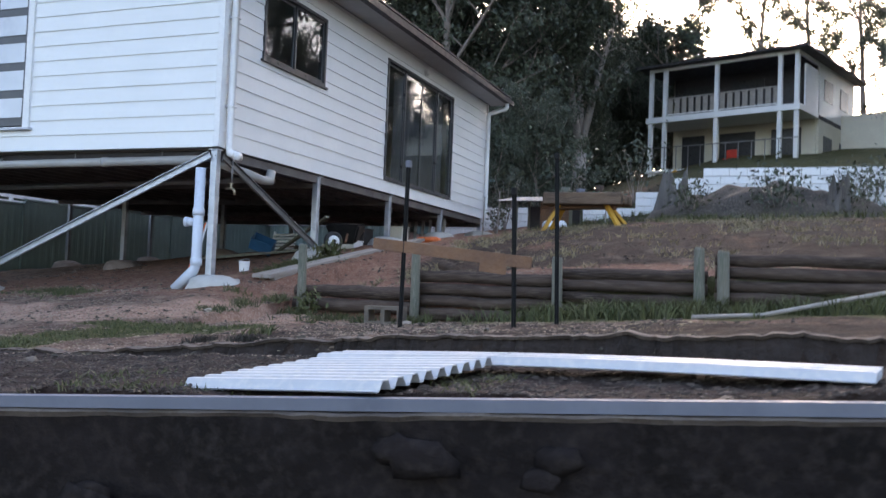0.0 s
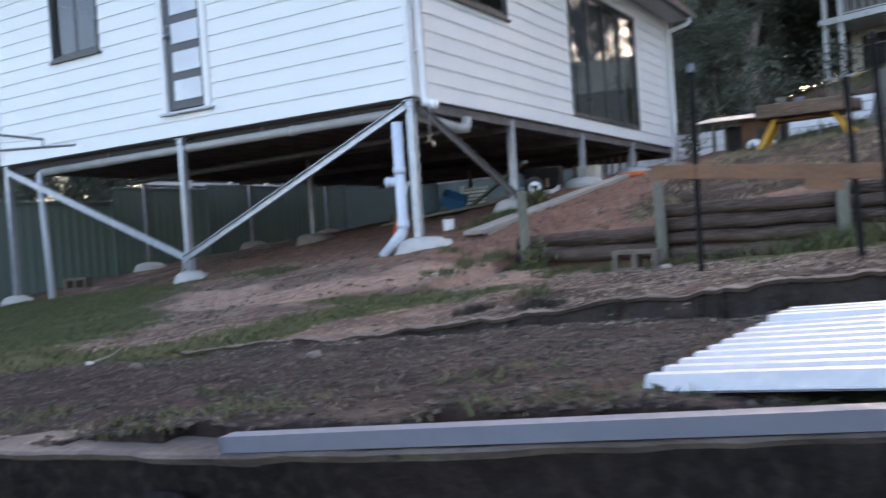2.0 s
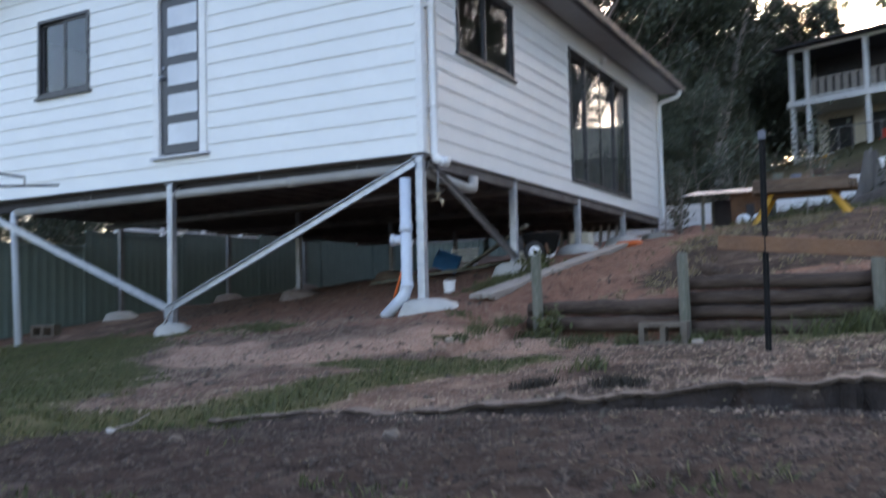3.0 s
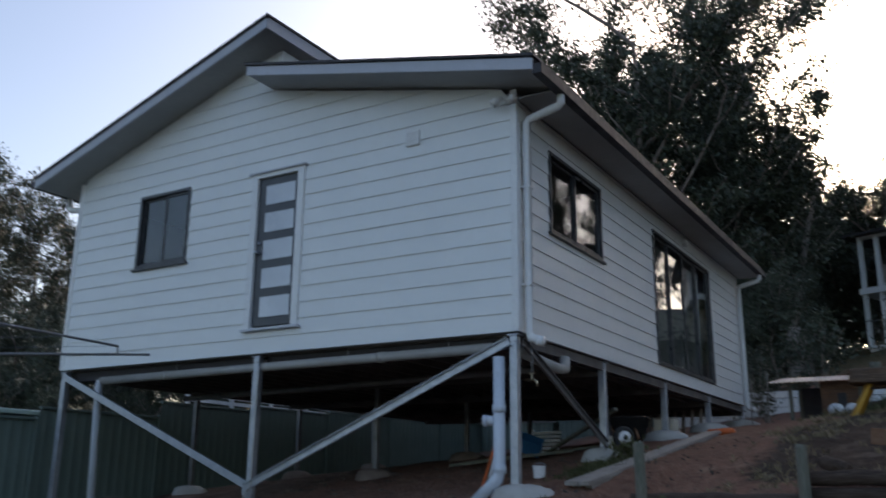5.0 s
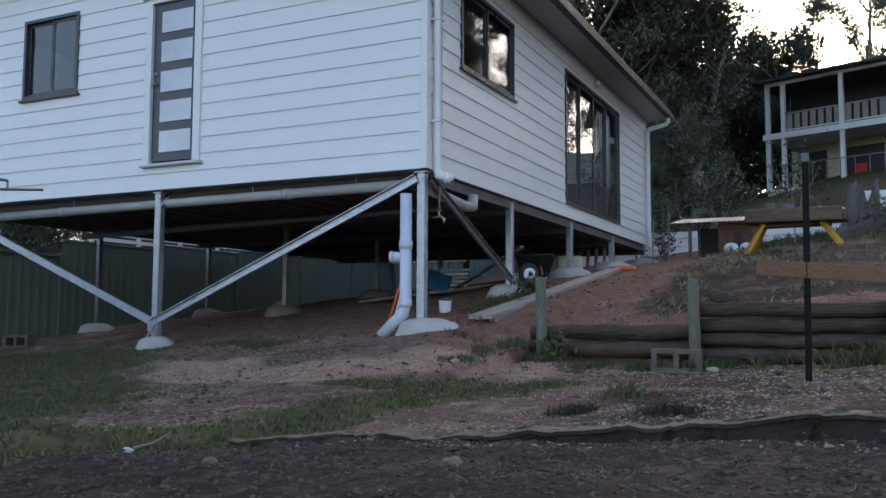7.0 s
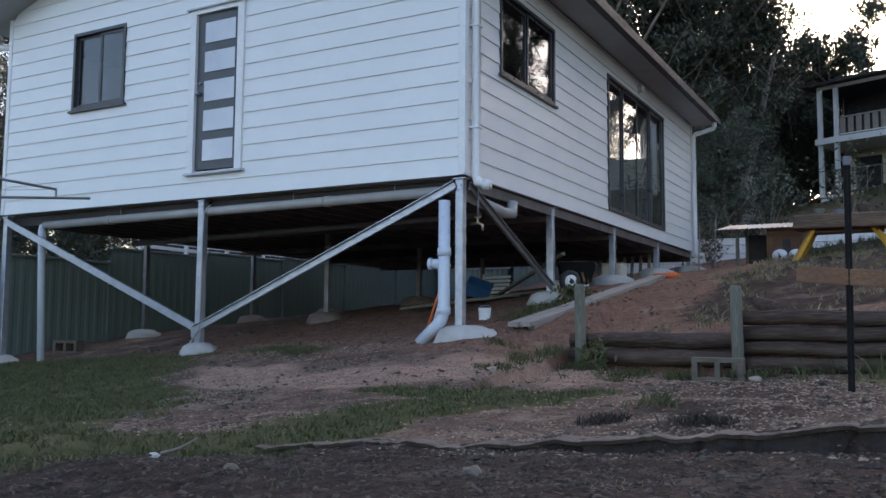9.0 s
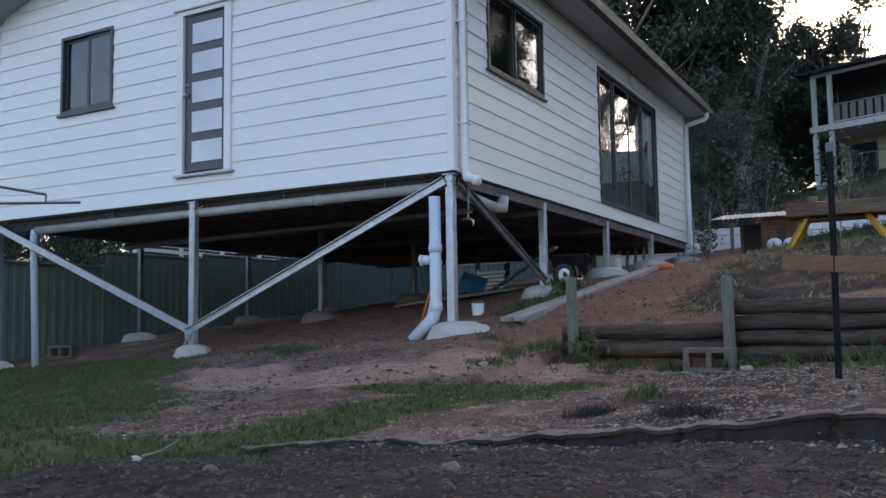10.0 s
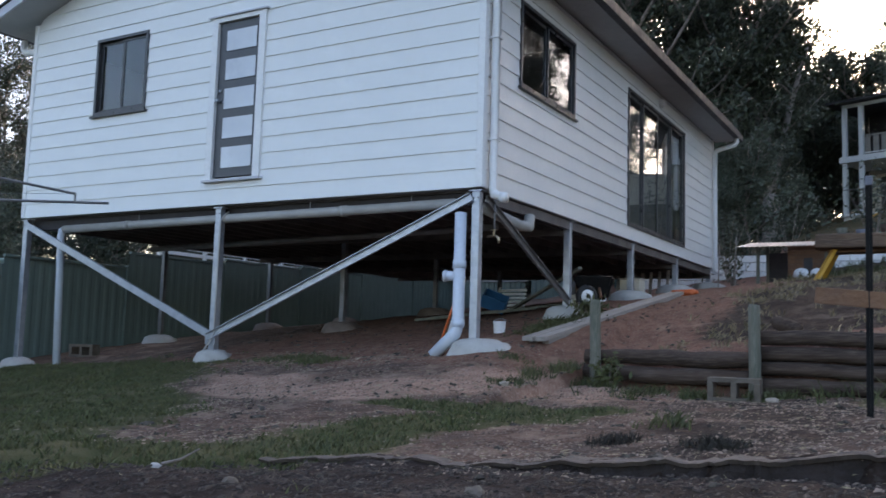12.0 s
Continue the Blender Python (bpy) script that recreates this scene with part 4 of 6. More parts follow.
def neighbour_shed():
    s = thing("garden_shed", -11.0, 0.0, 0.0, "low garden shed with a pale green steel roof behind the fence", "shed")
    part("wall", box((-12.6, -3.5, -0.6), (-9.2, 3.4, 1.48)), M["green"], s)
    bm = bmesh.new()
    for i in range(40):
        y = -3.7 + i * 0.18
        v = [bm.verts.new(p) for p in ((-8.95, y, 1.49), (-8.95, y + 0.09, 1.51), (-8.95, y + 0.18, 1.49), (-12.8, y + 0.18, 1.80), (-12.8, y + 0.09, 1.82), (-12.8, y, 1.80))]
        bm.faces.new((v[0], v[1], v[4], v[5]))
        bm.faces.new((v[1], v[2], v[3], v[4]))
    part("roof", bm, M["shedroof"], s, "pale green corrugated roof")
    part("gutter", box((-9.0, -3.7, 1.43), (-8.9, 3.5, 1.50), 0.01), M["shedroof"], s)


M["shedroof"] = material("pale_green_roof", (0.42, 0.55, 0.50), 0.4, second=(0.36, 0.48, 0.44), scale=1)
neighbour_shed()


def white_veranda():
    """White louvres and rails of the house beyond the side fence."""
    v = thing("veranda_screen", -11.4, 9.0, 0.5, "white slatted veranda screen beyond the fence", "screen")
    for y in (6.0, 7.4, 8.8, 10.2, 11.6):
        part("upright", box((-11.45, y, 0.5), (-11.37, y + 0.08, 2.75), 0.004), M["white"], v)
    for i in range(5):
        part("slat", box((-11.42, 6.0, 2.05 + i * 0.14), (-11.39, 11.6, 2.13 + i * 0.14), 0.003), M["white"], v)


white_veranda()


def clothes_hoist():
    x, y = -5.13, -3.38
    z = land(x, y)
    h = thing("clothes_line", x, y, z, "grey steel clothes line with a mast and folding arms", "clothes line")
    part("mast", tube([(x, y, z - 0.1), (x - 0.1, y, z + 1.0), (x - 0.2, y, 2.17)], 0.024, 10), M["galvdark"], h, "", True)
    part("foot", tube([(x, y, z - 0.02), (x, y, z + 0.03)], [0.14, 0.11], 14), M["concrete"], h, "", True)
    part("winder", tube([(x - 0.05, y, z + 0.62), (x - 0.075, y, z + 0.8)], 0.045, 10), M["galvdark"], h, "", True)
    part("crank", tube([(x - 0.06, y - 0.03, z + 0.7), (x - 0.06, y - 0.14, z + 0.7), (x - 0.06, y - 0.14, z + 0.58)], 0.01, 6), M["galvdark"], h)
    top, low = Vector((x - 0.2, y, 2.17)), Vector((x - 0.15, y, 1.68))
    tips = []
    for dx, dy in ((0.50, 2.20), (-2.3, 1.0), (-1.9, -1.6)):
        t = Vector((x - 0.2 + dx, y + dy, 2.02))
        part("arm", tube([top, t], 0.016, 8), M["galvdark"], h)
        part("arm_tip", tube([t, t + Vector((0, 0, -0.09))], 0.012, 8), M["galvdark"], h)
        e = Vector((x - 0.15 + dx * 1.22, y + dy * 1.16, 1.95))
        part("strut", tube([low, e], 0.016, 8), M["galvdark"], h)
        tips.append((t, e))
    for (t0, e0), (t1, e1) in zip(tips, tips[1:]):
        for f in (0.45, 0.72, 1.0):
            part("wire", tube([top.lerp(t0, f), top.lerp(t1, f) ], 0.003, 4), M["rail"], h)


clothes_hoist()

# ---- clutter under the house ----
def wheelbarrow():
    x, y = 0.07, 3.0
    z = land(x, y)
    w = thing("wheelbarrow", x, y, z, "upturned dark wheelbarrow with a white-rimmed wheel", "wheelbarrow")
    ax = Vector((0.75, -0.66, 0)).normalized()
    c = Vector((x, y - 0.1, z + 0.19))
    wh = part("wheel", tube([c - ax * 0.04, c + ax * 0.04], 0.088, 20), M["white"], w, "white wheel rim", True)
    ring = [c + (Vector((0, 0, 1)) * math.cos(t) + ax.cross(Vector((0, 0, 1))) * math.sin(t)) * 0.115 for t in [i * math.pi / 10 for i in range(21)]]
    part("tyre", tube(ring, 0.038, 8, cap=False), M["rubber"], wh, "black tyre", True)
    part("hub", tube([c - ax * 0.06, c + ax * 0.06], 0.03, 10), M["black"], wh, "", True)
    for s in (-0.16, 0.16):
        part("handle", tube([c + Vector((s, 0.1, 0.0)), c + Vector((s - 0.2, 0.55, 0.18)), c + Vector((s - 0.3, 1.3, 0.25))], 0.018, 8), M["brown"], w)
    bm = bmesh.new()
    r = bmesh.ops.create_cube(bm, size=1, matrix=Matrix.LocRotScale((x - 0.15, y + 0.6, z + 0.36), Euler((0.1, 0, 0.3)), (0.55, 0.75, 0.3)))
    for v in bm.verts:
        if v.co.z < z + 0.36:
            v.co.x = x - 0.15 + (v.co.x - x + 0.15) * 0.65
            v.co.y = y + 0.6 + (v.co.y - y - 0.6) * 0.6
    bmesh.ops.bevel(bm, geom=bm.edges[:], offset=0.03, segments=2, affect="EDGES")
    part("tray", bm, M["black"], w)


wheelbarrow()


def bucket(x, y, r, h, mat, label):
    z = land(x, y)
    b = thing("bucket", x, y, z, label, "bucket")
    bm = tube([(x, y, z), (x, y, z + h)], [r * 0.85, r], 18, cap=False)
    tube([(x, y, z + h), (x, y, z + 0.01)], [r * 0.96, r * 0.8], 18, bm)
    part("pail", bm, M[mat], b, "", True)
    pts = [(x + r * math.cos(t), y + r * 0.5 * math.sin(t), z + h + 0.03 * math.sin(t)) for t in [i * math.pi / 8 for i in range(9)]]
    part("handle", tube(pts, 0.004, 5), M["galv"], b)


bucket(-0.33, 1.18, 0.075, 0.14, "white", "small white plastic bucket on the soil")


def leaning_poles():
    z = land(-0.6, 0.5)
    for i, (mat, lab, dx) in enumerate((("orange", "orange plastic pole leaning by the pipe", 0.0), ("white", "white plastic pole leaning by the pipe", 0.07))):
        ob = part("pole", tube([(-0.62 + dx, 0.28, land(-0.62, 0.28) - 0.03), (-0.36 + dx * 0.3, 0.34, 1.10)], 0.014, 8), M[mat], None, lab, True)
        tagged(ob, category="pole")


leaning_poles()


def blue_trolley():
    x, y = -1.62, 3.6
    z = land(x, y)
    b = thing("blue_crate", x, y, z, "blue plastic crate leaning under the house", "crate")
    m = Matrix.Translation((x, y, z + 0.2)) @ Euler((0.5, 0.35, 0.4)).to_matrix().to_4x4() @ Matrix.Scale(0.62, 4)
    part("base", box((-0.3, -0.2, -0.16), (0.3, 0.2, -0.14), 0.004, None, m), M["blue"], b)
    for lo, hi in (((-0.3, -0.2, -0.14), (0.3, -0.18, 0.16)), ((-0.3, 0.18, -0.14), (0.3, 0.2, 0.16)), ((-0.3, -0.18, -0.14), (-0.28, 0.18, 0.16)), ((0.28, -0.18, -0.14), (0.3, 0.18, 0.16))):
        part("side", box(lo, hi, 0.004, None, m), M["blue"], b)
    s = thing("louvre_panel", x + 0.1, y + 0.9, z, "white louvred panel leaning under the house", "panel")
    for i in range(6):
        part("slat", box((-0.30, -0.02, i * 0.062), (0.28, 0.01, i * 0.062 + 0.035), 0.003, None, Matrix.Translation((x - 0.18, y + 0.9, land(x - .18, y + .9) + 0.0)) @ Euler((-0.25, 0, -0.3)).to_matrix().to_4x4()), M["white"], s)
    part("stile", box((-0.32, -0.02, 0), (-0.30, 0.02, 0.39), 0.003, None, Matrix.Translation((x - 0.18, y + 0.9, land(x - .18, y + .9) + 0.0)) @ Euler((-0.25, 0, -0.3)).to_matrix().to_4x4()), M["white"], s)
    for a, b, w in (((-1.45, 3.72, land(-1.45, 3.72) + 0.03), (0.04, 2.74, 1.39), 0.06), ((-2.6, 3.0, land(-2.6, 3.0) + 0.05), (-0.9, 3.5, land(-0.9, 3.5) + 0.06), 0.09), ((-2.5, 3.25, land(-2.5, 3.25) + 0.05), (-0.6, 3.9, land(-0.6, 3.9) + 0.06), 0.07)):
        px = part("timber_length", bar(a, b, w, 0.035, 0.003), M["post"])
        tagged(px, "old timber length lying loose under the house", "timber", "loose timber")


blue_trolley()


def stacked_goods():
    rnd = random.Random(8)
    for i, (x, y, w, d, h, mat, lab) in enumerate(((-0.5, 4.4, 0.5, 0.35, 0.12, "white", "white plastic tub under the house"), (-0.55, 4.45, 0.42, 0.3, 0.22, "rail", "grey plastic tub under the house"),
                                                   (-1.2, 6.2, 0.5, 0.4, 0.3, "shade", "dark storage tub under the house"), (-0.45, 6.4, 0.35, 0.3, 0.28, "cream", "pale cardboard carton under the house"))):
        z = land(x, y) + (0.12 if i == 1 else 0)
        b = thing("storage_tub", x, y, z, lab, "tub", "stored tubs")
        part("tub", box((x - w / 2, y - d / 2, z - 0.02), (x + w / 2, y + d / 2, z + h), 0.02), M[mat], b)
        part("lid", box((x - w / 2 - 0.012, y - d / 2 - 0.012, z + h + 0.001), (x + w / 2 + 0.012, y + d / 2 + 0.012, z + h + 0.02), 0.006), M[mat], b)
    f = thing("picket_screen", -0.6, 7.4, 1.3, "row of old grey pickets stacked under the house", "pickets")
    for i in range(9):
        x = -1.5 + i * 0.16
        part("picket", bar((x, 8.2, land(x, 8.2) - 0.02), (x + 0.02, 8.25, land(x, 8.2) + 0.42), 0.06, 0.02, 0.003), M["timber"], f)
    o = part("orange_bag", box((0.66, 4.78, land(0.8, 4.9) - 0.02), (1.0, 5.05, land(0.8, 4.9) + 0.08), 0.04), M["orange"])
    for v in o.data.vertices:
        v.co += Vector((noise.noise(v.co * 9), noise.noise(v.co * 8 + Vector((3, 0, 0))), 0.4 * noise.noise(v.co * 11))) * 0.05
    tagged(o, "crumpled orange plastic bag on the soil", "bag")


stacked_goods()

# ---- upper garden ----
def trestle_table():
    x0, x1, y = 2.42, 3.80, 6.6
    z = land(3.1, y)
    t = thing("garden_table", 3.1, y, z, "thick rough timber slab table on splayed yellow legs", "table")
    top = 2.05
    random.seed(44)
    for i, (dy, hh) in enumerate(((-0.26, 0.21), (-0.02, 0.17), (0.22, 0.19))):
        bm = bar((x0 - 0.03 * (i % 2), y + dy, top), (x1 + 0.04 * (i % 3), y + dy, top + 0.01), 0.225, hh, 0.025)
        for v in bm.verts:
            v.co += Vector((noise.noise(v.co * 3), noise.noise(v.co * 4), noise.noise(v.co * 5 + Vector((7, 0, 0))))) * 0.03
        part("top_slab", bm, M["slab"], t, "rough sawn weathered slab")
    part("apron", bar((x0 + 0.15, y, top - 0.13), (x1 - 0.15, y, top - 0.12), 0.3, 0.05, 0.004), M["brown"], t)
    for x, s in ((x0 + 0.27, -1), (x1 - 0.30, 1)):
        for dy in (-0.22, 0.25):
            fx, fy = x + s * 0.28, y + dy * 1.5
            part("leg", bar((x, y + dy * 0.7, top - 0.06), (fx, fy, land(fx, fy) - 0.03), 0.10, 0.055, 0.005), M["yellow"], t, "yellow painted leg")
    c = part("green_cloth", bmesh.new(), M["teal"])
    bm = bmesh.new()
    bmesh.ops.create_grid(bm, x_segments=10, y_segments=8, size=0.17, matrix=Matrix.Translation((x1 - 0.35, y, top + 0.12)))
    for v in bm.verts:
        v.co.z += 0.035 * noise.noise(v.co * 14) + 0.01
    bmesh.ops.solidify(bm, geom=bm.faces[:], thickness=0.008)
    bm.to_mesh(c.data)
    tagged(c, "crumpled green cloth on the garden table", "cloth")
    for i, (dx, h, mat) in enumerate(((0.35, 0.13, "post"), (0.62, 0.10, "rail"), (0.95, 0.16, "log"))):
        b = part("flower_pot", tube([(x0 + dx, y - 0.1, top + 0.085), (x0 + dx, y - 0.1, top + 0.095 + h)], [0.06, 0.085], 14), M[mat], None, "small weathered flower pot on the garden table", True)
        tagged(b, category="flower pot", group="pots on the table")


M["slab"] = material("rough_slab", (0.16, 0.10, 0.065), 0.8, second=(0.06, 0.042, 0.032), scale=8, bump=0.5, bump_scale=30, third=(0.22, 0.15, 0.10), stretch=(0.1, 1, 1))
trestle_table()


def coop():
    x0, x1, y0, y1 = 0.95, 2.3, 9.2, 10.3
    z = land(1.5, 9.5)
    c = thing("chicken_coop", 1.6, 9.7, z, "low brown timber coop with a white tin roof", "coop")
    for x in (x0 + 0.1, x1 - 0.06):
        for y in (y0 + 0.06, y1):
            part("corner_post", bar((x, y, z - 0.15), (x, y, z + 0.64 + (y - y0) * 0.13), 0.06, 0.06, 0.004), M["post"], c)
    for i in range(8):
        part("wall_board", box((x0 + 0.62, y0 + 0.1, z - 0.02 + i * 0.083), (x1 - 0.05, y0 + 0.125, z + 0.058 + i * 0.083), 0.004), M["brown"], c)
    # dark back panel and dark slab on the boards stand in for shade inside
    part("back_panel", box((x0 + 0.1, y1 - 0.02, z - 0.1), (x1 - 0.05, y1, z + 0.62)), M["shade"], c)
    part("doorway_shade", box((x0 + 0.9, y0 + 0.08, z + 0.12), (x0 + 1.05, y0 + 0.096, z + 0.42), 0.004), M["shade"], c)
    bm = bmesh.new()
    rows = [[bm.verts.new((x0 - 0.25 + k * 0.045, y, zz + (0.02 if k % 2 else 0.0))) for k in range(41)] for y, zz in ((y0 - 0.3, z + 0.60), (y1 + 0.1, z + 0.84))]
    for k in range(40):
        bm.faces.new((rows[0][k], rows[0][k + 1], rows[1][k + 1], rows[1][k]))
    bmesh.ops.solidify(bm, geom=bm.faces[:], thickness=0.004)
    part("roof_sheet", bm, M["sheet"], c, "white corrugated tin roof")
    for i, (x, r) in enumerate(((1.85, 0.14), (2.12, 0.12))):
        b = bmesh.new()
        bmesh.ops.create_icosphere(b, subdivisions=3, radius=r, matrix=Matrix.LocRotScale((x, 8.95, land(x, 8.95) + r * 0.7), None, (1, 0.8, 0.85)))
        for v in b.verts:
            v.co += v.co.normalized() * 0.03 * noise.noise(v.co * 9)
        ob = part("white_sack", b, M["white"], None, "full white plastic sack by the coop", True)
        tagged(ob, category="sack", group="white sacks")


coop()


def block_wall():
    """White block wall that steps up to the right, at the foot of the next property."""
    w = thing("white_block_wall", 3.0, 13.0, 1.8, "white painted block wall stepping up the slope", "wall", kind="structure")
    rnd = random.Random(3)
    for x0, x1, top in ((-2.5, 3.0, 2.55), (3.0, 3.8, 2.95), (3.8, 4.6, 3.3), (4.6, 11.0, 3.55)):
        z = land(x0, 13.0) - 0.15
        row = 0
        while z < top - 0.05:
            x = x0 - (0.2 if row % 2 else 0)
            h = min(0.19, top - z)
            while x < x1 - 0.01:
                a, b = max(x, x0), min(x + 0.395, x1)
                if b - a > 0.03:
                    part("block", box((a, 13.0 + rnd.uniform(-0.004, 0.004), z), (b - 0.008, 13.18, z + h - 0.008)), M["white"], w)
                x += 0.4
            z += 0.2
            row += 1


block_wall()
for x, y, h in ((0.35, 9.1, 0.85), (0.62, 9.3, 0.95), (2.9, 9.6, 0.7)):
    g = part("garden_stake", tube([(x, y, land(x, y) - 0.1), (x + 0.03, y, land(x, y) + h)], [0.016, 0.012], 6), M["timber"])
    tagged(g, "thin pale garden stake in the soil", "garden stake", "garden stakes")


def spoil_heap():
    bm = bmesh.new()
    bmesh.ops.create_grid(bm, x_segments=50, y_segments=30, size=1, matrix=Matrix.LocRotScale((6.0, 11.0, 0), None, (2.6, 1.4, 1)))
    for v in bm.verts:
        dx, dy = (v.co.x - 6.0) / 2.6, (v.co.y - 11.0) / 1.4
        h = max(0.0, 1 - dx * dx - dy * dy)
        v.co.z = land(v.co.x, v.co.y) - 0.05 + 0.75 * h ** 0.7 * (1 + 0.35 * noise.noise((v.co.x * 1.5, v.co.y * 1.5, 0))) + 0.1 * noise.noise(v.co * 4) * h
    ob = part("soil_mound", bm, M["heap"], None, "heap of dark soil and cut brush", True)
    tagged(ob, category="soil heap")


def tree_stump(x, y, r, h, seed, label):
    """A broken grey stump: flared roots, a hollow ragged top."""
    z, rnd = land(x, y), random.Random(seed)
    n, bm, rings = 28, bmesh.new(), []
    ph = rnd.uniform(0, 6)
    for f, k in ((0.0, 1.75), (0.12, 1.3), (0.3, 1.05), (0.55, 0.95), (0.8, 0.9), (1.0, 0.84), (0.9, 0.6), (0.6, 0.45)):
        ring = []
        for j in range(n):
            a = 2 * math.pi * j / n
            flare = 1 + (0.28 * (1 - min(f, 1)) + 0.06) * math.sin(5 * a + ph) + 0.05 * math.sin(11 * a)
            hh = h * f * (1 + (0.22 * math.sin(3 * a + ph) + 0.12 * math.sin(7 * a) if f > 0.7 else 0))
            ring.append(bm.verts.new((x + r * k * flare * math.cos(a) + 0.08 * h * f, y + r * k * flare * math.sin(a), z - 0.12 + hh)))
        rings.append(ring)
    for r0, r1 in zip(rings, rings[1:]):
        for j in range(n):
            bm.faces.new((r0[j], r0[(j + 1) % n], r1[(j + 1) % n], r1[j]))
    bm.faces.new(rings[-1])
    bmesh.ops.recalc_face_normals(bm, faces=bm.faces)
    return tagged(part("tree_stump", bm, M["oldwood"], None, label), category="stump", group="old stumps")


tree_stump(4.0, 11.5, 0.33, 1.0, 3, "weathered grey tree stump with a ragged top")
tree_stump(7.4, 10.2, 0.2, 0.8, 5, "short weathered grey tree stump on the slope")
M["heap"] = material("dark_brush", (0.06, 0.048, 0.038), 0.95, second=(0.03, 0.024, 0.02), scale=3, bump=0.9, bump_scale=12, third=(0.14, 0.12, 0.09))
spoil_heap()


def neighbour_house():
    """Two-storey house on the hill with white posts and deep decks."""
    A, B = Vector((0.05, 35.2, 0)), Vector((6.95, 32.7, 0))
    h = thing("neighbour_house", 4.5, 37.0, 6.0, "two-storey pale house with white-posted decks on the hill", "house")
    fx = (B - A).normalized()
    fy = Vector((-fx.y, fx.x, 0))
    n = (B - A).length
    m = Matrix.Translation(A) @ Matrix((fx, fy, Vector((0, 0, 1)))).transposed().to_4x4()

    def piece(nm, lo, hi, mat, bevel=0.0, par=None, lab=""):
        return part(nm, box(lo, hi, bevel, None, m), M[mat], par or h, lab)
    base, deck, top = 6.55, 9.05, 11.6
    piece("base_wall", (0, 0.1, 4.8), (n, 8.0, base - 0.1), "white")
    piece("ground_slab", (-0.1, -0.1, base - 0.1), (n + 0.1, 8.0, base), "white", 0.01)
    piece("upper_deck", (-0.1, -0.1, deck - 0.14), (n + 0.1, 2.4, deck + 0.14), "white", 0.01)
    # upper floor and upper wall coloured dark: the deck's shade put into the paint
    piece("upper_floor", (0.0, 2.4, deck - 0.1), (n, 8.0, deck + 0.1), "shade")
    w1 = piece("ground_wall", (0.1, 2.6, base), (n - 0.1, 2.75, deck - 0.1), "cream")
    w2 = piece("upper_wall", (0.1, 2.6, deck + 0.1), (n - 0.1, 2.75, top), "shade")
    s = piece("side_wall", (n - 0.15, 2.75, deck + 0.1), (n, 8.0, top), "white")
    piece("side_wall", (n - 0.15, 2.75, base), (n, 8.0, deck - 0.1), "cream")
    piece("side_wall", (0.0, 2.75, base), (0.15, 8.0, top), "cream")
    piece("side_panel", (n - 0.08, 0.9, deck + 0.14), (n, 2.6, top - 0.4), "white")
    for x0, x1 in ((0.6, 1.8), (2.6, 4.4), (5.2, 6.6)):
        piece("glass_door", (x0, 2.55, base + 0.05), (x1, 2.595, base + 2.05), "frame", 0, w1)
    for x0, x1 in ((0.6, 2.4), (3.2, 4.8), (5.4, 6.6)):
        piece("glass_door", (x0, 2.55, deck + 0.2), (x1, 2.595, deck + 2.1), "frame", 0, w2)
    for y0, y1 in ((3.4, 4.6), (5.8, 7.0)):
        piece("window", (n, y0, deck + 0.9), (n + 0.03, y1, deck + 1.9), "frame", 0, s)
        piece("window", (n, y0, base + 0.7), (n + 0.03, y1, base + 1.7), "frame", 0, s)
    for x in (0.0, 0.75, 3.4, n - 0.95, n - 0.2):
        piece("post", (x, 0.0, base), (x + 0.19, 0.19, deck - 0.14), "white", 0.01)
        piece("post", (x, 0.0, deck + 0.14), (x + 0.19, 0.19, top - 0.12), "white", 0.01)
    piece("beam", (0, 0.0, top - 0.12), (n, 0.15, top + 0.12), "white", 0.01)
    piece("beam", (n - 0.15, 0.15, top - 0.12), (n, 8.0, top + 0.12), "white", 0.01)
    # deck railings
    for x0, x1 in ((0.95, 3.4), (3.6, n - 0.95)):
        piece("handrail", (x0, 0.05, deck + 1.0), (x1, 0.12, deck + 1.06), "timber", 0.004)
        piece("bottom_rail", (x0, 0.06, deck + 0.22), (x1, 0.11, deck + 0.27), "white", 0.004)
        k = x0 + 0.06
        while k < x1:
            piece("baluster", (k, 0.07, deck + 0.2), (k + 0.24, 0.10, deck + 0.98), "timber")
            k += 0.36
    for x in [0.3 + i * 0.62 for i in range(11)]:
        piece("fence_bar", (x, -0.06, base), (x + 0.035, -0.03, base + 1.1), "galvdark")
    piece("fence_rail", (0.0, -0.07, base + 1.1), (n, -0.02, base + 1.14), "galvdark")
    # low hipped roof
    v = [(-0.5, -0.5, top + 0.12), (n + 0.5, -0.5, top + 0.12), (n + 0.5, 8.6, top + 0.12), (-0.5, 8.6, top + 0.12), (2.6, 3.8, top + 1.3), (n - 2.6, 3.8, top + 1.3)]
    v += [(a, b, c - 0.1) for a, b, c in v[:4]]
    v = [m @ Vector(p) for p in v]
    mesh_part("roof", v, [(0, 1, 5, 4), (1, 2, 5), (2, 3, 4, 5), (3, 0, 4), (9, 8, 7, 6), (0, 6, 7, 1), (1, 7, 8, 2), (2, 8, 9, 3), (3, 9, 6, 0)], M["darkroof"], h, "dark hipped roof")
    piece("wing_wall", (n + 0.0, 6.0, base - 0.8), (n + 5.0, 12.0, deck + 0.6), "cream")
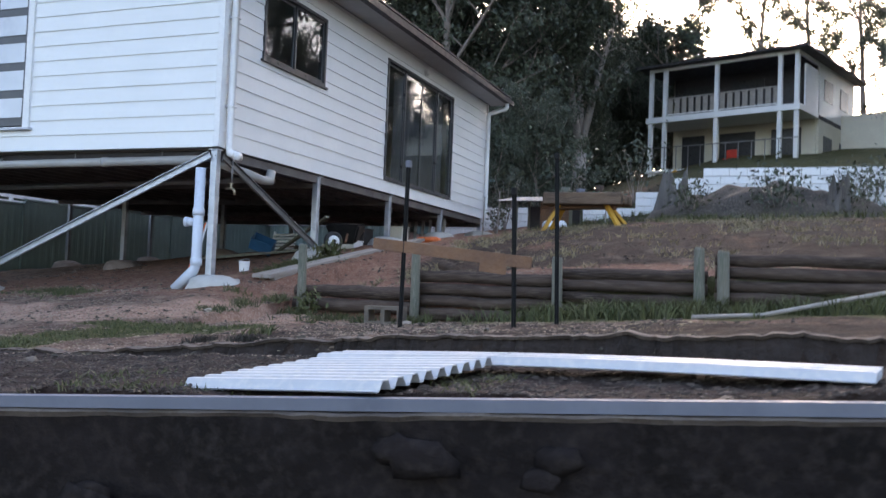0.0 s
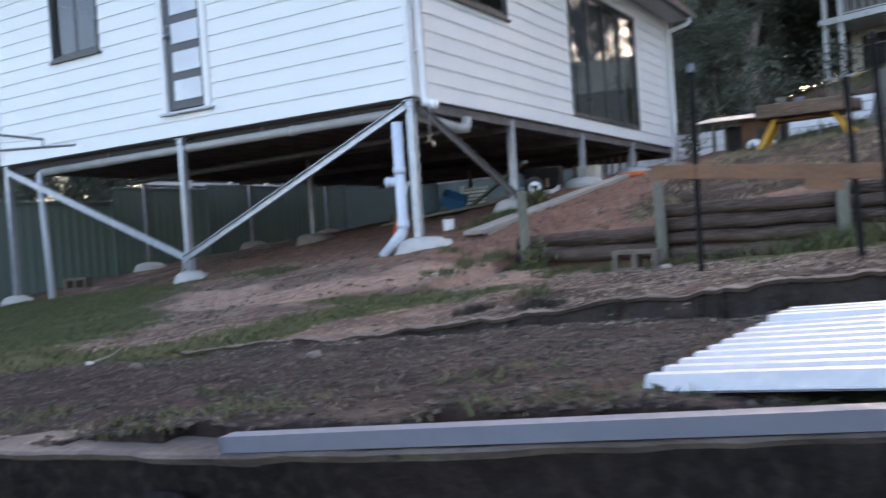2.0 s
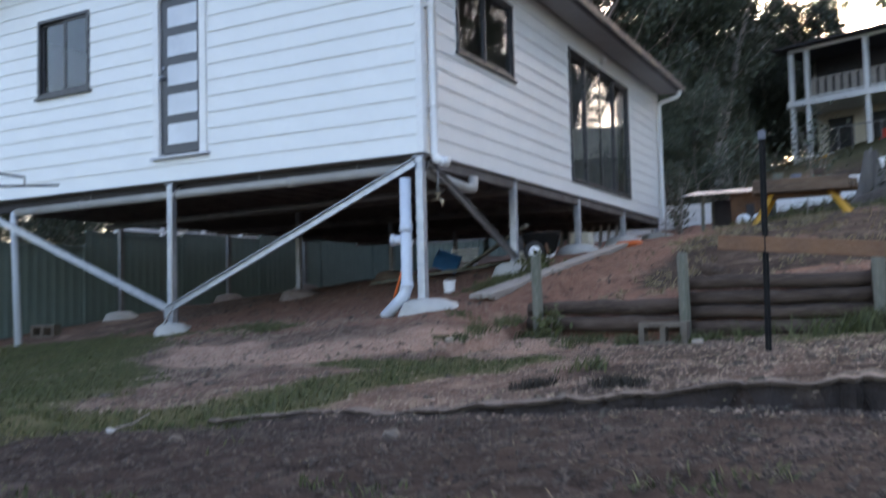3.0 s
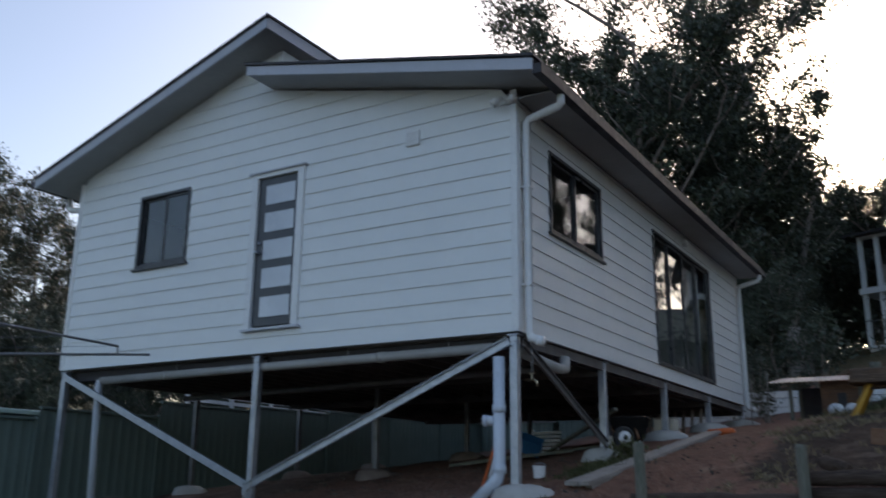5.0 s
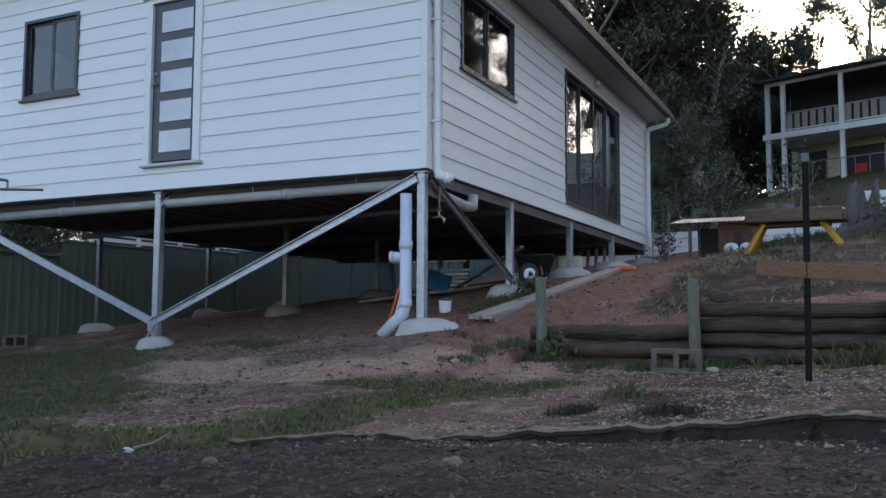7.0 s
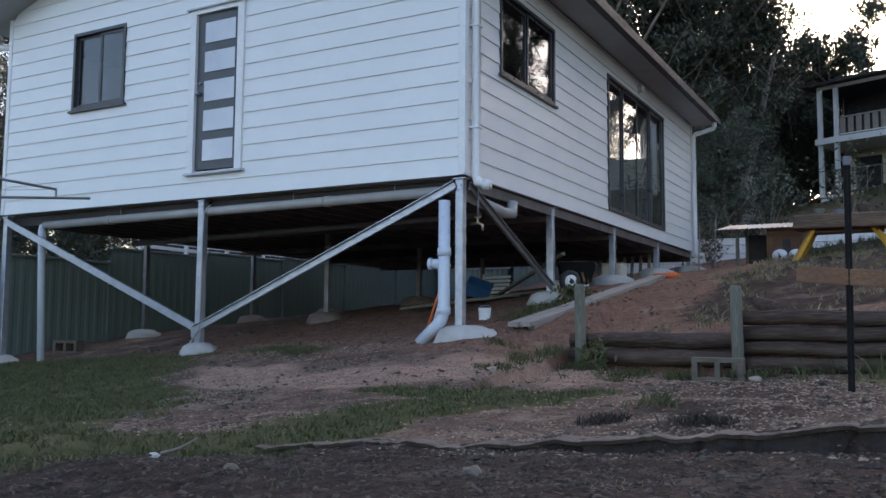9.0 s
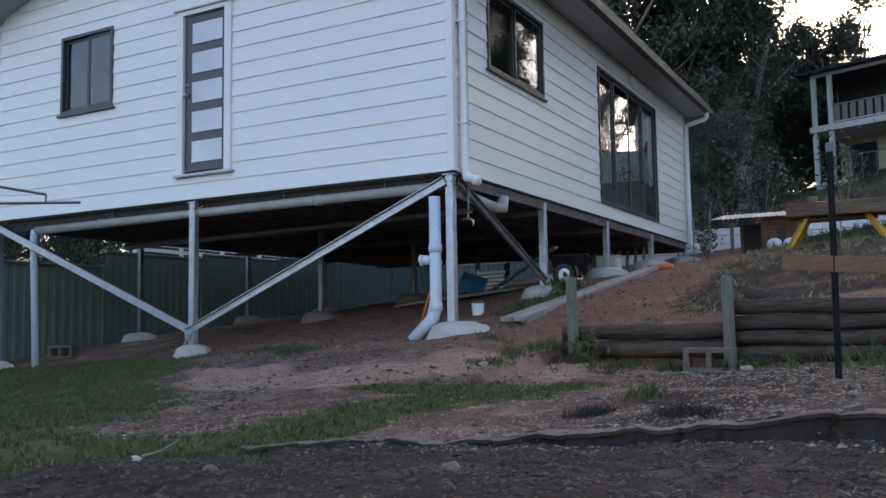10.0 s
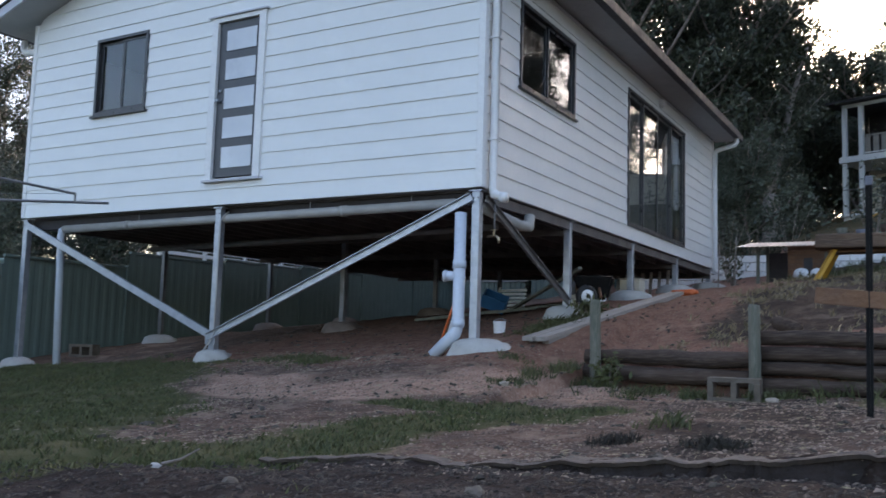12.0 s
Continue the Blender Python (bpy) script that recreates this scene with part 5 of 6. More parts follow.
    # things on the lower terrace
    for nm, x, y, mat, lab in (("plastic_chair", 3.9, 0.8, "red", "red plastic chair on the neighbour's terrace"),):
        c = thing(nm, *(m @ Vector((x, y, base))), lab, "chair")
        part("seat", box((x - 0.25, y - 0.25, base + 0.4), (x + 0.25, y + 0.25, base + 0.46), 0.02, None, m), M[mat], c)
        part("backrest", box((x - 0.25, y + 0.2, base + 0.46), (x + 0.25, y + 0.26, base + 0.95), 0.02, None, m), M[mat], c)
        for dx in (-0.2, 0.2):
            for dy in (-0.2, 0.2):
                part("leg", box((x + dx - 0.02, y + dy - 0.02, base), (x + dx + 0.02, y + dy + 0.02, base + 0.4), 0, None, m), M[mat], c)
    b = part("yellow_slide", bar(m @ Vector((1.0, -1.6, 5.7)), m @ Vector((2.2, -1.2, 6.3)), 0.4, 0.12, 0.03), M["yellow"], None)
    tagged(b, "yellow plastic play slide on the slope", "slide")


neighbour_house()


# ---- trees ----
def tree_meshes(seed, height, spread, leafy, pale, low=0.26, leaf=1.0):
    """A gum tree at the origin: trunk and limbs in one mesh, a crown of loose leaf clumps in another."""
    rnd = random.Random(seed)
    random.seed(seed)
    wood, tips = bmesh.new(), []

    def limb(start, way, length, radius, level):
        pts, p, d = [start], start.copy(), way.normalized()
        n = 5 if level else 7
        for i in range(n):
            d = (d + Vector((rnd.uniform(-1, 1), rnd.uniform(-1, 1), rnd.uniform(-0.3, 0.7))) * (0.10 if level == 0 else 0.24)).normalized()
            p = p + d * length / n
            pts.append(p.copy())
        tube(pts, [radius * (1 - 0.62 * i / n) for i in range(n + 1)], 9 if level == 0 else 6 if level == 1 else 4, wood, 0.04, False)
        if level >= 2:
            tips.extend(pts[1:])
            return
        k = rnd.randint(10, 12) if level == 0 else rnd.randint(5, 6)
        for i in range(k):
            f = (low + (1 - low) * i / (k - 1)) if level == 0 else (0.35 + 0.65 * i / (k - 1))
            q = pts[min(int(f * n), n)]
            a = rnd.uniform(0, 2 * math.pi)
            out = Vector((math.cos(a), math.sin(a), rnd.uniform(0.25, 0.95)))
            limb(q, (out + d * 0.45), length * (rnd.uniform(0.30, 0.44) * spread if level == 0 else rnd.uniform(0.42, 0.62)), radius * (0.42 if level == 0 else 0.5), level + 1)
    limb(Vector((0, 0, -0.5)), Vector((rnd.uniform(-0.08, 0.08), rnd.uniform(-0.08, 0.08), 1)), height * 0.86, height * 0.009 + 0.05, 0)
    trunk = bpy.data.meshes.new("trunk")
    bmesh.ops.recalc_face_normals(wood, faces=wood.faces)
    wood.to_mesh(trunk)
    wood.free()
    trunk.materials.append(M["bark"])
    trunk.polygons.foreach_set("use_smooth", [True] * len(trunk.polygons))
    g = np.random.default_rng(seed)
    centres = np.array([tuple(t) for t in tips])
    centres = centres[g.random(len(centres)) < 0.7]
    per = int(leafy)
    c = np.repeat(centres, per, 0)
    size = leaf * 0.26 + leaf * 0.34 * np.repeat(g.random(len(centres)), per)[:, None]
    pos = c + g.normal(0, 1, c.shape) * size * np.array([1, 1, 0.62]) + np.array([0, 0, -0.08])
    a = g.normal(0, 1, c.shape) + np.array([0, 0, -0.9])
    a /= np.linalg.norm(a, axis=1)[:, None]
    b = np.cross(a, g.normal(0, 1, c.shape))
    b /= np.linalg.norm(b, axis=1)[:, None] + 1e-6
    ln, wd = leaf * g.uniform(0.09, 0.17, (len(c), 1)), leaf * g.uniform(0.035, 0.06, (len(c), 1))
    v = np.stack([pos - a * ln, pos + b * wd, pos + a * ln, pos - b * wd], 1).reshape(-1, 3)
    crown = bpy.data.meshes.new("crown")
    crown.from_pydata(v.tolist(), [], np.arange(len(v)).reshape(-1, 4).tolist())
    crown.materials.append(M["leaf2" if pale else "leaf"])
    return trunk, crown


KINDS = [tree_meshes(11, 20, 1.0, 130, False), tree_meshes(12, 17, 1.25, 140, False), tree_meshes(13, 22, 0.75, 100, True), tree_meshes(14, 13, 1.3, 130, True, 0.2, 0.85), tree_meshes(15, 18, 1.1, 140, False), tree_meshes(16, 6, 1.5, 120, False, 0.05, 0.55)]
LABELS = ["tall dark gum tree behind the house", "broad dark gum tree on the hill", "slender tall gum tree with open crown", "olive-leaved gum tree beyond the fence", "dense dark gum tree on the hill", "low dark bushy scrub tree"]


def plant(kind, x, y, scale, turn):
    t = thing("tree", x, y, land(x, y) - 0.2, LABELS[kind], "tree", "gum trees")
    t.rotation_euler = (0, 0, turn)
    t.scale = (scale, scale, scale)
    for nm, me in zip(("trunk", "crown"), KINDS[kind]):
        o = new(nm, me)
        o.parent = t


grove = random.Random(21)
for kind, x, y, s in ((0, -8.5, 25, 0.68), (4, -5.6, 23, 0.95), (1, -4.2, 28, 0.95), (1, -7.2, 27, 0.95), (4, -5.9, 26.5, 0.95), (5, -7, 26, 0.8), (5, -6, 34, 1.2), (0, -2.4, 31, 0.42), (4, -13, 31, 0.58), (1, -9, 34, 0.68), (4, -5, 38, 0.60), (2, -3, 47, 0.45), (1, -9, 46, 0.68), (4, -14, 44, 0.60), (1, -3.5, 52, 0.50),
                      (3, -24, 3, 0.62), (3, -25, 8, 0.73), (1, -28, 13, 0.60), (3, -23, 17, 0.62), (4, -31, 3, 0.62), (1, -32, 20, 0.60), (4, -27, -3, 0.53), (3, -30, -8, 0.69), (1, -36, 11, 0.69), (3, -18, 28, 0.62),
                      (2, 5, 54, 0.72), (2, 11, 52, 0.75), (0, 17, 50, 0.65), (2, 22, 46, 0.80), (2, 8, 62, 0.80), (1, 15, 60, 0.70), (2, 13.5, 44, 0.62),
                      (1, 17, 20, 1.09), (0, 20, 12, 0.94), (4, 18, 29, 1.16), (4, 17.5, 15, 0.94), (1, 20, 24, 1.16), (1, 23, 4, 0.70), (3, 16, 35, 0.87), (0, 27, 20, 0.75), (4, 25, -4, 0.65), (1, 31, 10, 0.75)):
    plant(kind, x, y, s, grove.uniform(0, 6.28))
for i in range(6):
    plant(5, -13.0 + i * 1.4 + grove.uniform(-0.5, 0.5), 20.5 + 4.5 * grove.random(), grove.uniform(0.6, 0.95), grove.uniform(0, 6.28))
for i in range(12):
    plant(5, -17.5 - 5 * grove.random(), -9 + i * 2.9 + grove.uniform(-0.6, 0.6), grove.uniform(0.55, 0.85), grove.uniform(0, 6.28))
for i in range(5):
    plant(5, -13 + i * 2.4, 30 + 4 * grove.random(), grove.uniform(0.9, 1.2), grove.uniform(0, 6.28))
for i in range(9):
    plant(5, -15 + i * 1.9, 40 + 5 * grove.random(), grove.uniform(1.3, 1.7), grove.uniform(0, 6.28))
for i in range(8):
    plant(5, -13.0 - 2 * grove.random(), 3 + i * 2.1, grove.uniform(0.45, 0.65), grove.uniform(0, 6.28))
for i in range(5):
    plant(5, 12.5 + 2.2 * i, 37 + 3 * grove.random(), grove.uniform(0.7, 1.0), grove.uniform(0, 6.28))


for i in range(7):
    plant(5, -5.5 + i * 0.95, 44 + 4 * grove.random(), grove.uniform(0.95, 1.25), grove.uniform(0, 6.28))
# scrub added behind the rear fence only to block sky light under the house
for i in range(6):
    plant(5, -8.0 + i * 1.5, 16.2 + 0.9 * grove.random(), grove.uniform(0.5, 0.62), grove.uniform(0, 6.28))
for i in range(3):
    plant(5, -6.5 + i * 0.95, 27 + 2 * grove.random(), grove.uniform(0.6, 0.85), grove.uniform(0, 6.28))


def forked_gum():
    """A pale-limbed gum that forks low down, its dark crown hung on side branches."""
    bx, by = -2.2, 30.0
    z = land(bx, by)
    t = thing("tree", bx, by, z, "forked gum tree with pale smooth limbs and a dark crown", "tree", "gum trees")
    rnd, g = random.Random(91), np.random.default_rng(91)
    random.seed(91)
    base = Vector((bx, by, z))
    fork = base + Vector((0, 0, 2.0))
    ways = [((-0.31, -0.1, 3.7), (-0.61, 0, 5.9), (-0.7, 0.1, 7.8), (-0.43, 0.2, 11.0)),
            ((-0.1, 0.2, 4.0), (-0.3, 0.4, 6.4), (0.05, 0.6, 9.4)),
            ((0.4, -0.1, 3.7), (0.77, -0.1, 5.4), (1.22, -0.2, 7.0), (1.6, -0.2, 8.2))]
    limbs = [[fork] + [base + Vector(w) for w in way] for way in ways]
    part("trunk", tube([(bx, by, z - 0.4), (bx - 0.02, by, z + 0.8), fork], [0.38, 0.32, 0.29], 12, jitter=0.04), M["palebark"], t, "", True)
    centres = []
    for pts in limbs:
        n = len(pts)
        bm = tube(pts, [0.19 - 0.13 * i / (n - 1) for i in range(n)], 9, jitter=0.05)
        for i in range(1, n):
            for _ in range(5):
                f = rnd.random()
                a = pts[i - 1].lerp(pts[i], f)
                if a.z < z + 5.6:
                    continue
                w = Vector((rnd.uniform(-1, 1), rnd.uniform(-1, 1), rnd.uniform(0.1, 0.9))).normalized() * rnd.uniform(0.6, 1.5)
                tube([a, a + w * 0.5 + Vector((0, 0, 0.12)), a + w], [0.05, 0.035, 0.015], 5, bm)
                centres += [a + w * q + Vector((rnd.gauss(0, 0.4), rnd.gauss(0, 0.4), rnd.gauss(0, 0.3))) for q in (0.6, 0.8, 1.0, 1.15, 1.3)]
        part("limb", bm, M["palebark"], t, "pale smooth limb", True)
    c = np.repeat(np.array([tuple(q) for q in centres]), 70, 0)
    pos = c + g.normal(0, 0.34, c.shape)
    a = g.normal(0, 1, c.shape) + np.array([0, 0, -0.9])
    a /= np.linalg.norm(a, axis=1)[:, None]
    b = np.cross(a, g.normal(0, 1, c.shape))
    b /= np.linalg.norm(b, axis=1)[:, None] + 1e-6
    ln, wd = g.uniform(0.07, 0.13, (len(c), 1)), g.uniform(0.025, 0.045, (len(c), 1))
    v = np.stack([pos - a * ln, pos + b * wd, pos + a * ln, pos - b * wd], 1).reshape(-1, 3)
    mesh_part("crown", v.tolist(), np.arange(len(v)).reshape(-1, 4).tolist(), M["leaf"], t)


M["palebark"] = material("pale_smooth_bark", (0.36, 0.315, 0.295), 0.85, second=(0.2, 0.17, 0.155), scale=3, bump=0.3, bump_scale=12, stretch=(1, 1, 0.3))
forked_gum()


def shrub(x, y, r, h, mat, seed, label, n=260):
    g = np.random.default_rng(seed)
    z = land(x, y)
    t = thing("shrub", x, y, z, label, "shrub", "low shrubs")
    random.seed(seed)
    bm = bmesh.new()
    for i in range(6):
        a = i * 1.05
        tube([(x, y, z - 0.03), (x + 0.4 * r * math.cos(a), y + 0.4 * r * math.sin(a), z + h * 0.5), (x + 0.8 * r * math.cos(a), y + 0.8 * r * math.sin(a), z + h * 0.85)], [0.012, 0.009, 0.005], 5, bm)
    part("stem", bm, M["bark"], t)
    pos = g.normal(0, 1, (n, 3)) * np.array([r * 0.5, r * 0.5, h * 0.28]) + np.array([x, y, z + h * 0.6])
    pos[:, 2] = np.maximum(pos[:, 2], z + 0.03)
    a = g.normal(0, 1, (n, 3))
    a /= np.linalg.norm(a, axis=1)[:, None]
    b = np.cross(a, g.normal(0, 1, (n, 3)))
    b /= np.linalg.norm(b, axis=1)[:, None]
    ln = g.uniform(0.02, 0.05, (n, 1)) * (1 + r)
    v = np.stack([pos - a * ln, pos + b * ln * 0.4, pos + a * ln, pos - b * ln * 0.4], 1).reshape(-1, 3)
    mesh_part("leaves", v.tolist(), np.arange(len(v)).reshape(-1, 4).tolist(), M[mat], t)


for i, (x, y, r, h, mat, lab, n) in enumerate(((0.55, 9.4, 0.25, 0.7, "leaf", "thin dark shrub beside the coop", 160), (0.35, 2.3, 0.22, 0.2, "grass", "low green weed by the footing", 220), (1.45, -0.15, 0.13, 0.22, "grass", "small green weed at the log wall", 200),
                                               (2.6, 15.5, 0.7, 1.8, "leaf", "dark shrub above the white wall", 500), (0.6, 16, 0.9, 2.0, "leaf", "dark shrub above the white wall", 600), (8.2, 12.2, 0.6, 1.0, "leaf2", "olive shrub by the soil heap", 400), (4.6, 10.2, 0.45, 0.8, "leaf2", "dry olive shrub before the soil heap", 420), (6.3, 9.9, 0.6, 1.0, "leaf", "dark shrub before the soil heap", 500), (7.6, 10.4, 0.5, 0.9, "leaf2", "dry olive shrub before the soil heap", 420),
                                               (-0.2, 12.5, 0.5, 1.6, "leaf2", "green climbing shrub behind the house corner", 400))):
    shrub(x, y, r, h, mat, 70 + i, lab, n)


# ---- eroded edge of the yard ----
def yard_edge():
    """A hard crust along the edge of the yard with a steep soil face below it, coloured dark for its own shade."""
    edge = thing("yard_edge", 4.0, bank_y(4.0), land(4.0, -4.9), "eroded pale earth crust over a soil face coloured dark for shade", "bank", kind="structure")
    top, face, tf, ff = [], [], [], []
    n = 260
    for i in range(n):
        x = 1.55 + i * 0.025
        y = bank_y(x) - 0.035 + 0.025 * noise.noise((x * 2.1, 3, 1)) + 0.03 * noise.noise((x * 9, 3, 2)) + 0.03 * noise.noise((x * 27, 3, 2))
        fade = smoothstep(1.55, 2.1, x)
        z = rough_land(x, y + 0.13) + 0.006 + 0.005 * noise.noise((x * 6, 1, 8)) + 0.004 * noise.noise((x * 23, 1, 8))
        w = (0.10 + 0.09 * noise.noise((x * 3.5, 9, 1)) + 0.03 * noise.noise((x * 15, 9, 1))) * (0.4 + 0.6 * fade)
        foot = rough_land(x, y - 0.05) - 0.03
        back = rough_land(x, y + w + 0.05) - 0.02
        top += [(x, y + 0.012, z - 0.02), (x, y - 0.004, z - 0.004), (x, y + 0.01, z), (x, y + w, z + 0.004 * noise.noise((x * 20, 4, 4))), (x, y + w + 0.05, back)]
        face += [(x, y + 0.03, z - 0.012)] + [(x, y + 0.025 - 0.035 * k + 0.02 * noise.noise((x * 9, k * 2.0, 5)), z - 0.014 + (foot - z) * k) for k in (0.3, 0.65, 1.0)]
        if i:
            tf += [((i - 1) * 5 + k, (i - 1) * 5 + k + 1, i * 5 + k + 1, i * 5 + k)[::-1] for k in range(4)]
            ff += [((i - 1) * 4 + k, (i - 1) * 4 + k + 1, i * 4 + k + 1, i * 4 + k) for k in range(3)]
    mesh_part("crust", top, tf, M["crust"], edge)
    # near-black soil colour carries the self-shading of the steep face
    mesh_part("soil_face", face, ff, M["shadesoil"], edge)


yard_edge()


# ---- grass, chips and stones ----
def blades(name, count, seed, area, weight, height, mat, label, width=0.006, lean=0.5):
    g = random.Random(seed)
    verts, faces = [], []
    x0, x1, y0, y1 = area
    tries = 0
    while len(faces) < count and tries < count * 14:
        tries += 1
        x, y = g.uniform(x0, x1), g.uniform(y0, y1)
        if g.random() > weight(x, y):
            continue
        z = rough_land(x, y) - 0.01
        for _ in range(4):
            px, py = x + g.gauss(0, 0.02), y + g.gauss(0, 0.02)
            h, a = height * g.uniform(0.5, 1.3), g.uniform(0, 6.28)
            lx, ly = g.gauss(0, lean) * h, g.gauss(0, lean) * h
            i = len(verts)
            cx, cy = math.cos(a) * width, math.sin(a) * width
            verts += [(px - cx, py - cy, z), (px + cx, py + cy, z), (px + lx * 0.4 + cx * 0.7, py + ly * 0.4 + cy * 0.7, z + h * 0.6), (px + lx * 0.4 - cx * 0.7, py + ly * 0.4 - cy * 0.7, z + h * 0.6), (px + lx, py + ly, z + h)]
            faces += [(i, i + 1, i + 2, i + 3), (i + 3, i + 2, i + 4)]
    return tagged(mesh_part(name, verts, faces, M[mat]), label, "grass", kind="stuff")


def turf_weight(x, y):
    c = cover(x, y)
    return max(0.0, (c[2] + 0.55 * noise.noise((x * 3.1, y * 3.1, 4)) - 0.3)) * 1.3 if land(x, y) > -0.9 else 0.0


def thin_weight(x, y):
    return (0.5 if noise.noise((x * 1.3, y * 1.3, 9)) > 0.22 else 0.03) * (1 if land(x, y) > -0.9 else 0)


def edge_weight(x, y):
    u, v = strip(x, y)
    return (0.9 if 0.15 < v - wall_front(u) < 0.75 and noise.noise((x * 2.2, y * 2.2, 12)) > 0.1 else 0.0)


def tall_weight(x, y):
    return smoothstep(3.2, 4.8, x) * smoothstep(-1.5, -0.4, y) * smoothstep(0.1, -0.1, y - log_wall_y(x)) * (0.4 + 0.9 * (noise.noise((x * 1.8, y * 1.8, 5)) > -0.1))


def low_strip(x, y):
    return (1.0 if y < bank_y(x) else 0.0) * (1 if land(x, y) > -0.9 else 0)


blades("lawn_grass", 150000, 1, (-8.3, 3.0, -6.6, 0.6), turf_weight, 0.036, "grass", "short patchy green lawn grass")
blades("dry_tufts", 9000, 2, (-3.0, 7.0, -6.6, 0.2), thin_weight, 0.016, "drygrass", "sparse dry grass and litter on the soil", 0.002, 2.2)
blades("twig_litter", 9000, 17, (0.5, 6.5, -6.8, -4.6), lambda x, y: low_strip(x, y) * (0.7 if noise.noise((x * 1.7, y * 1.7, 19)) > -0.05 else 0.12), 0.010, "drygrass", "fine pale twigs and straw on the mulch", 0.0016, 3.4)
blades("footing_weeds", 2600, 18, (-0.4, 0.75, 0.7, 2.6), lambda x, y: 0.7 * math.exp(-((x - 0.22) / 0.22) ** 2 - ((y - 1.5) / 0.6) ** 2), 0.07, "grass", "low creeping weeds between footing and planks", 0.008, 0.9)
for tx, ty, tn in ((2.83, -3.98, 500), (3.33, -4.2, 800)):
    blades("dark_tussock", tn, 20 + int(tx), (tx - 0.3, tx + 0.3, ty - 0.2, ty + 0.2), lambda x, y: math.exp(-((x - tx) / 0.075) ** 2 - ((y - ty) / 0.04) ** 2), 0.05, "tussock", "dead dark tussock of grass on the yard", 0.004, 0.5)
for tx, ty, tr, tn in ((-1.6, -0.55, 0.2, 900), (-2.3, -0.2, 0.25, 700), (0.95, -1.25, 0.13, 300), (0.55, -0.25, 0.1, 250), (1.9, -0.45, 0.2, 600)):
    blades("weed_patch", tn, 30 + int(tx * 10), (tx - 0.6, tx + 0.6, ty - 0.5, ty + 0.5), lambda x, y: math.exp(-((x - tx) / tr) ** 2 - ((y - ty) / tr) ** 2), 0.06, "grass", "small patch of green weeds on bare soil", 0.006, 0.7)
blades("edge_weeds", 6000, 3, (-1.0, 5.6, -7.2, -5.0), edge_weight, 0.028, "grass", "low green weeds along the wall edge", 0.0035, 0.8)
blades("yard_tuft", 260, 8, (2.6, 3.2, -3.7, -3.1), lambda x, y: math.exp(-((x - 2.9) ** 2 + (y + 3.38) ** 2) / 0.009), 0.065, "grass", "tuft of green grass on the bare yard", 0.005, 0.6)
blades("post_weeds", 2500, 9, (0.9, 3.4, -0.9, 0.0), lambda x, y: 0.8 if noise.noise((x * 2.6, y * 2.6, 31)) > 0.18 else 0.02, 0.09, "grass", "green weeds at the foot of the log wall", 0.006, 0.6)
blades("tall_grass", 9000, 4, (2.8, 8.8, -1.8, 0.1), tall_weight, 0.17, "grass", "tall green grass before the log wall", 0.008, 0.6)
blades("slope_weeds", 14000, 7, (1.6, 9.0, 0.4, 8.5), lambda x, y: 0.7 if noise.noise((x * 1.1, y * 1.1, 6)) > 0.12 else 0.04, 0.07, "drygrass", "dry weeds and litter on the upper slope", 0.007, 0.8)
blades("hill_grass", 16000, 6, (1.5, 12.0, 7.5, 18.0), lambda x, y: 0.6 if noise.noise((x * 0.7, y * 0.7, 3)) > -0.05 else 0.08, 0.14, "grass", "rough grass on the upper slope", 0.012, 0.5)


def litter(name, count, seed, area, weight, size, mat, label, flat=0.35):
    """Loose chips and pebbles: small uneven solids half sunk in the soil."""
    g = random.Random(seed)
    verts, faces = [], []
    x0, x1, y0, y1 = area
    made = 0
    for _ in range(count * 12):
        if made >= count:
            break
        x, y = g.uniform(x0, x1), g.uniform(y0, y1)
        if g.random() > weight(x, y):
            continue
        made += 1
        z, s, a, i = rough_land(x, y), size * g.uniform(0.4, 1.6), g.uniform(0, 6.28), len(verts)
        q, w = s * g.uniform(0.8, 1.8), s * g.uniform(0.3, 0.9)
        tilt = g.uniform(-0.4, 0.4)
        for sx, sy, sz in ((-1, -1, 0), (1, -1, 0), (1, 1, 0), (-1, 1, 0), (-0.6, -0.5, 1), (0.7, -0.6, 1), (0.5, 0.6, 1), (-0.7, 0.5, 1)):
            lx, ly = sx * q * g.uniform(0.8, 1.1), sy * w * g.uniform(0.8, 1.1)
            verts.append((x + lx * math.cos(a) - ly * math.sin(a), y + lx * math.sin(a) + ly * math.cos(a), z - s * 0.15 + sz * s * flat * 2 + tilt * lx))
        faces += [tuple(i + k for k in f) for f in ((4, 5, 6, 7), (0, 1, 5, 4), (1, 2, 6, 5), (2, 3, 7, 6), (3, 0, 4, 7))]
    return tagged(mesh_part(name, verts, faces, M[mat]), label, "litter", kind="stuff")


def bare(x, y):
    c = cover(x, y)
    return max(0.05, 0.9 - c[2]) * (1 if land(x, y) > -0.9 else 0) * (0.35 + (noise.noise((x * 0.9, y * 0.9, 15)) > 0))


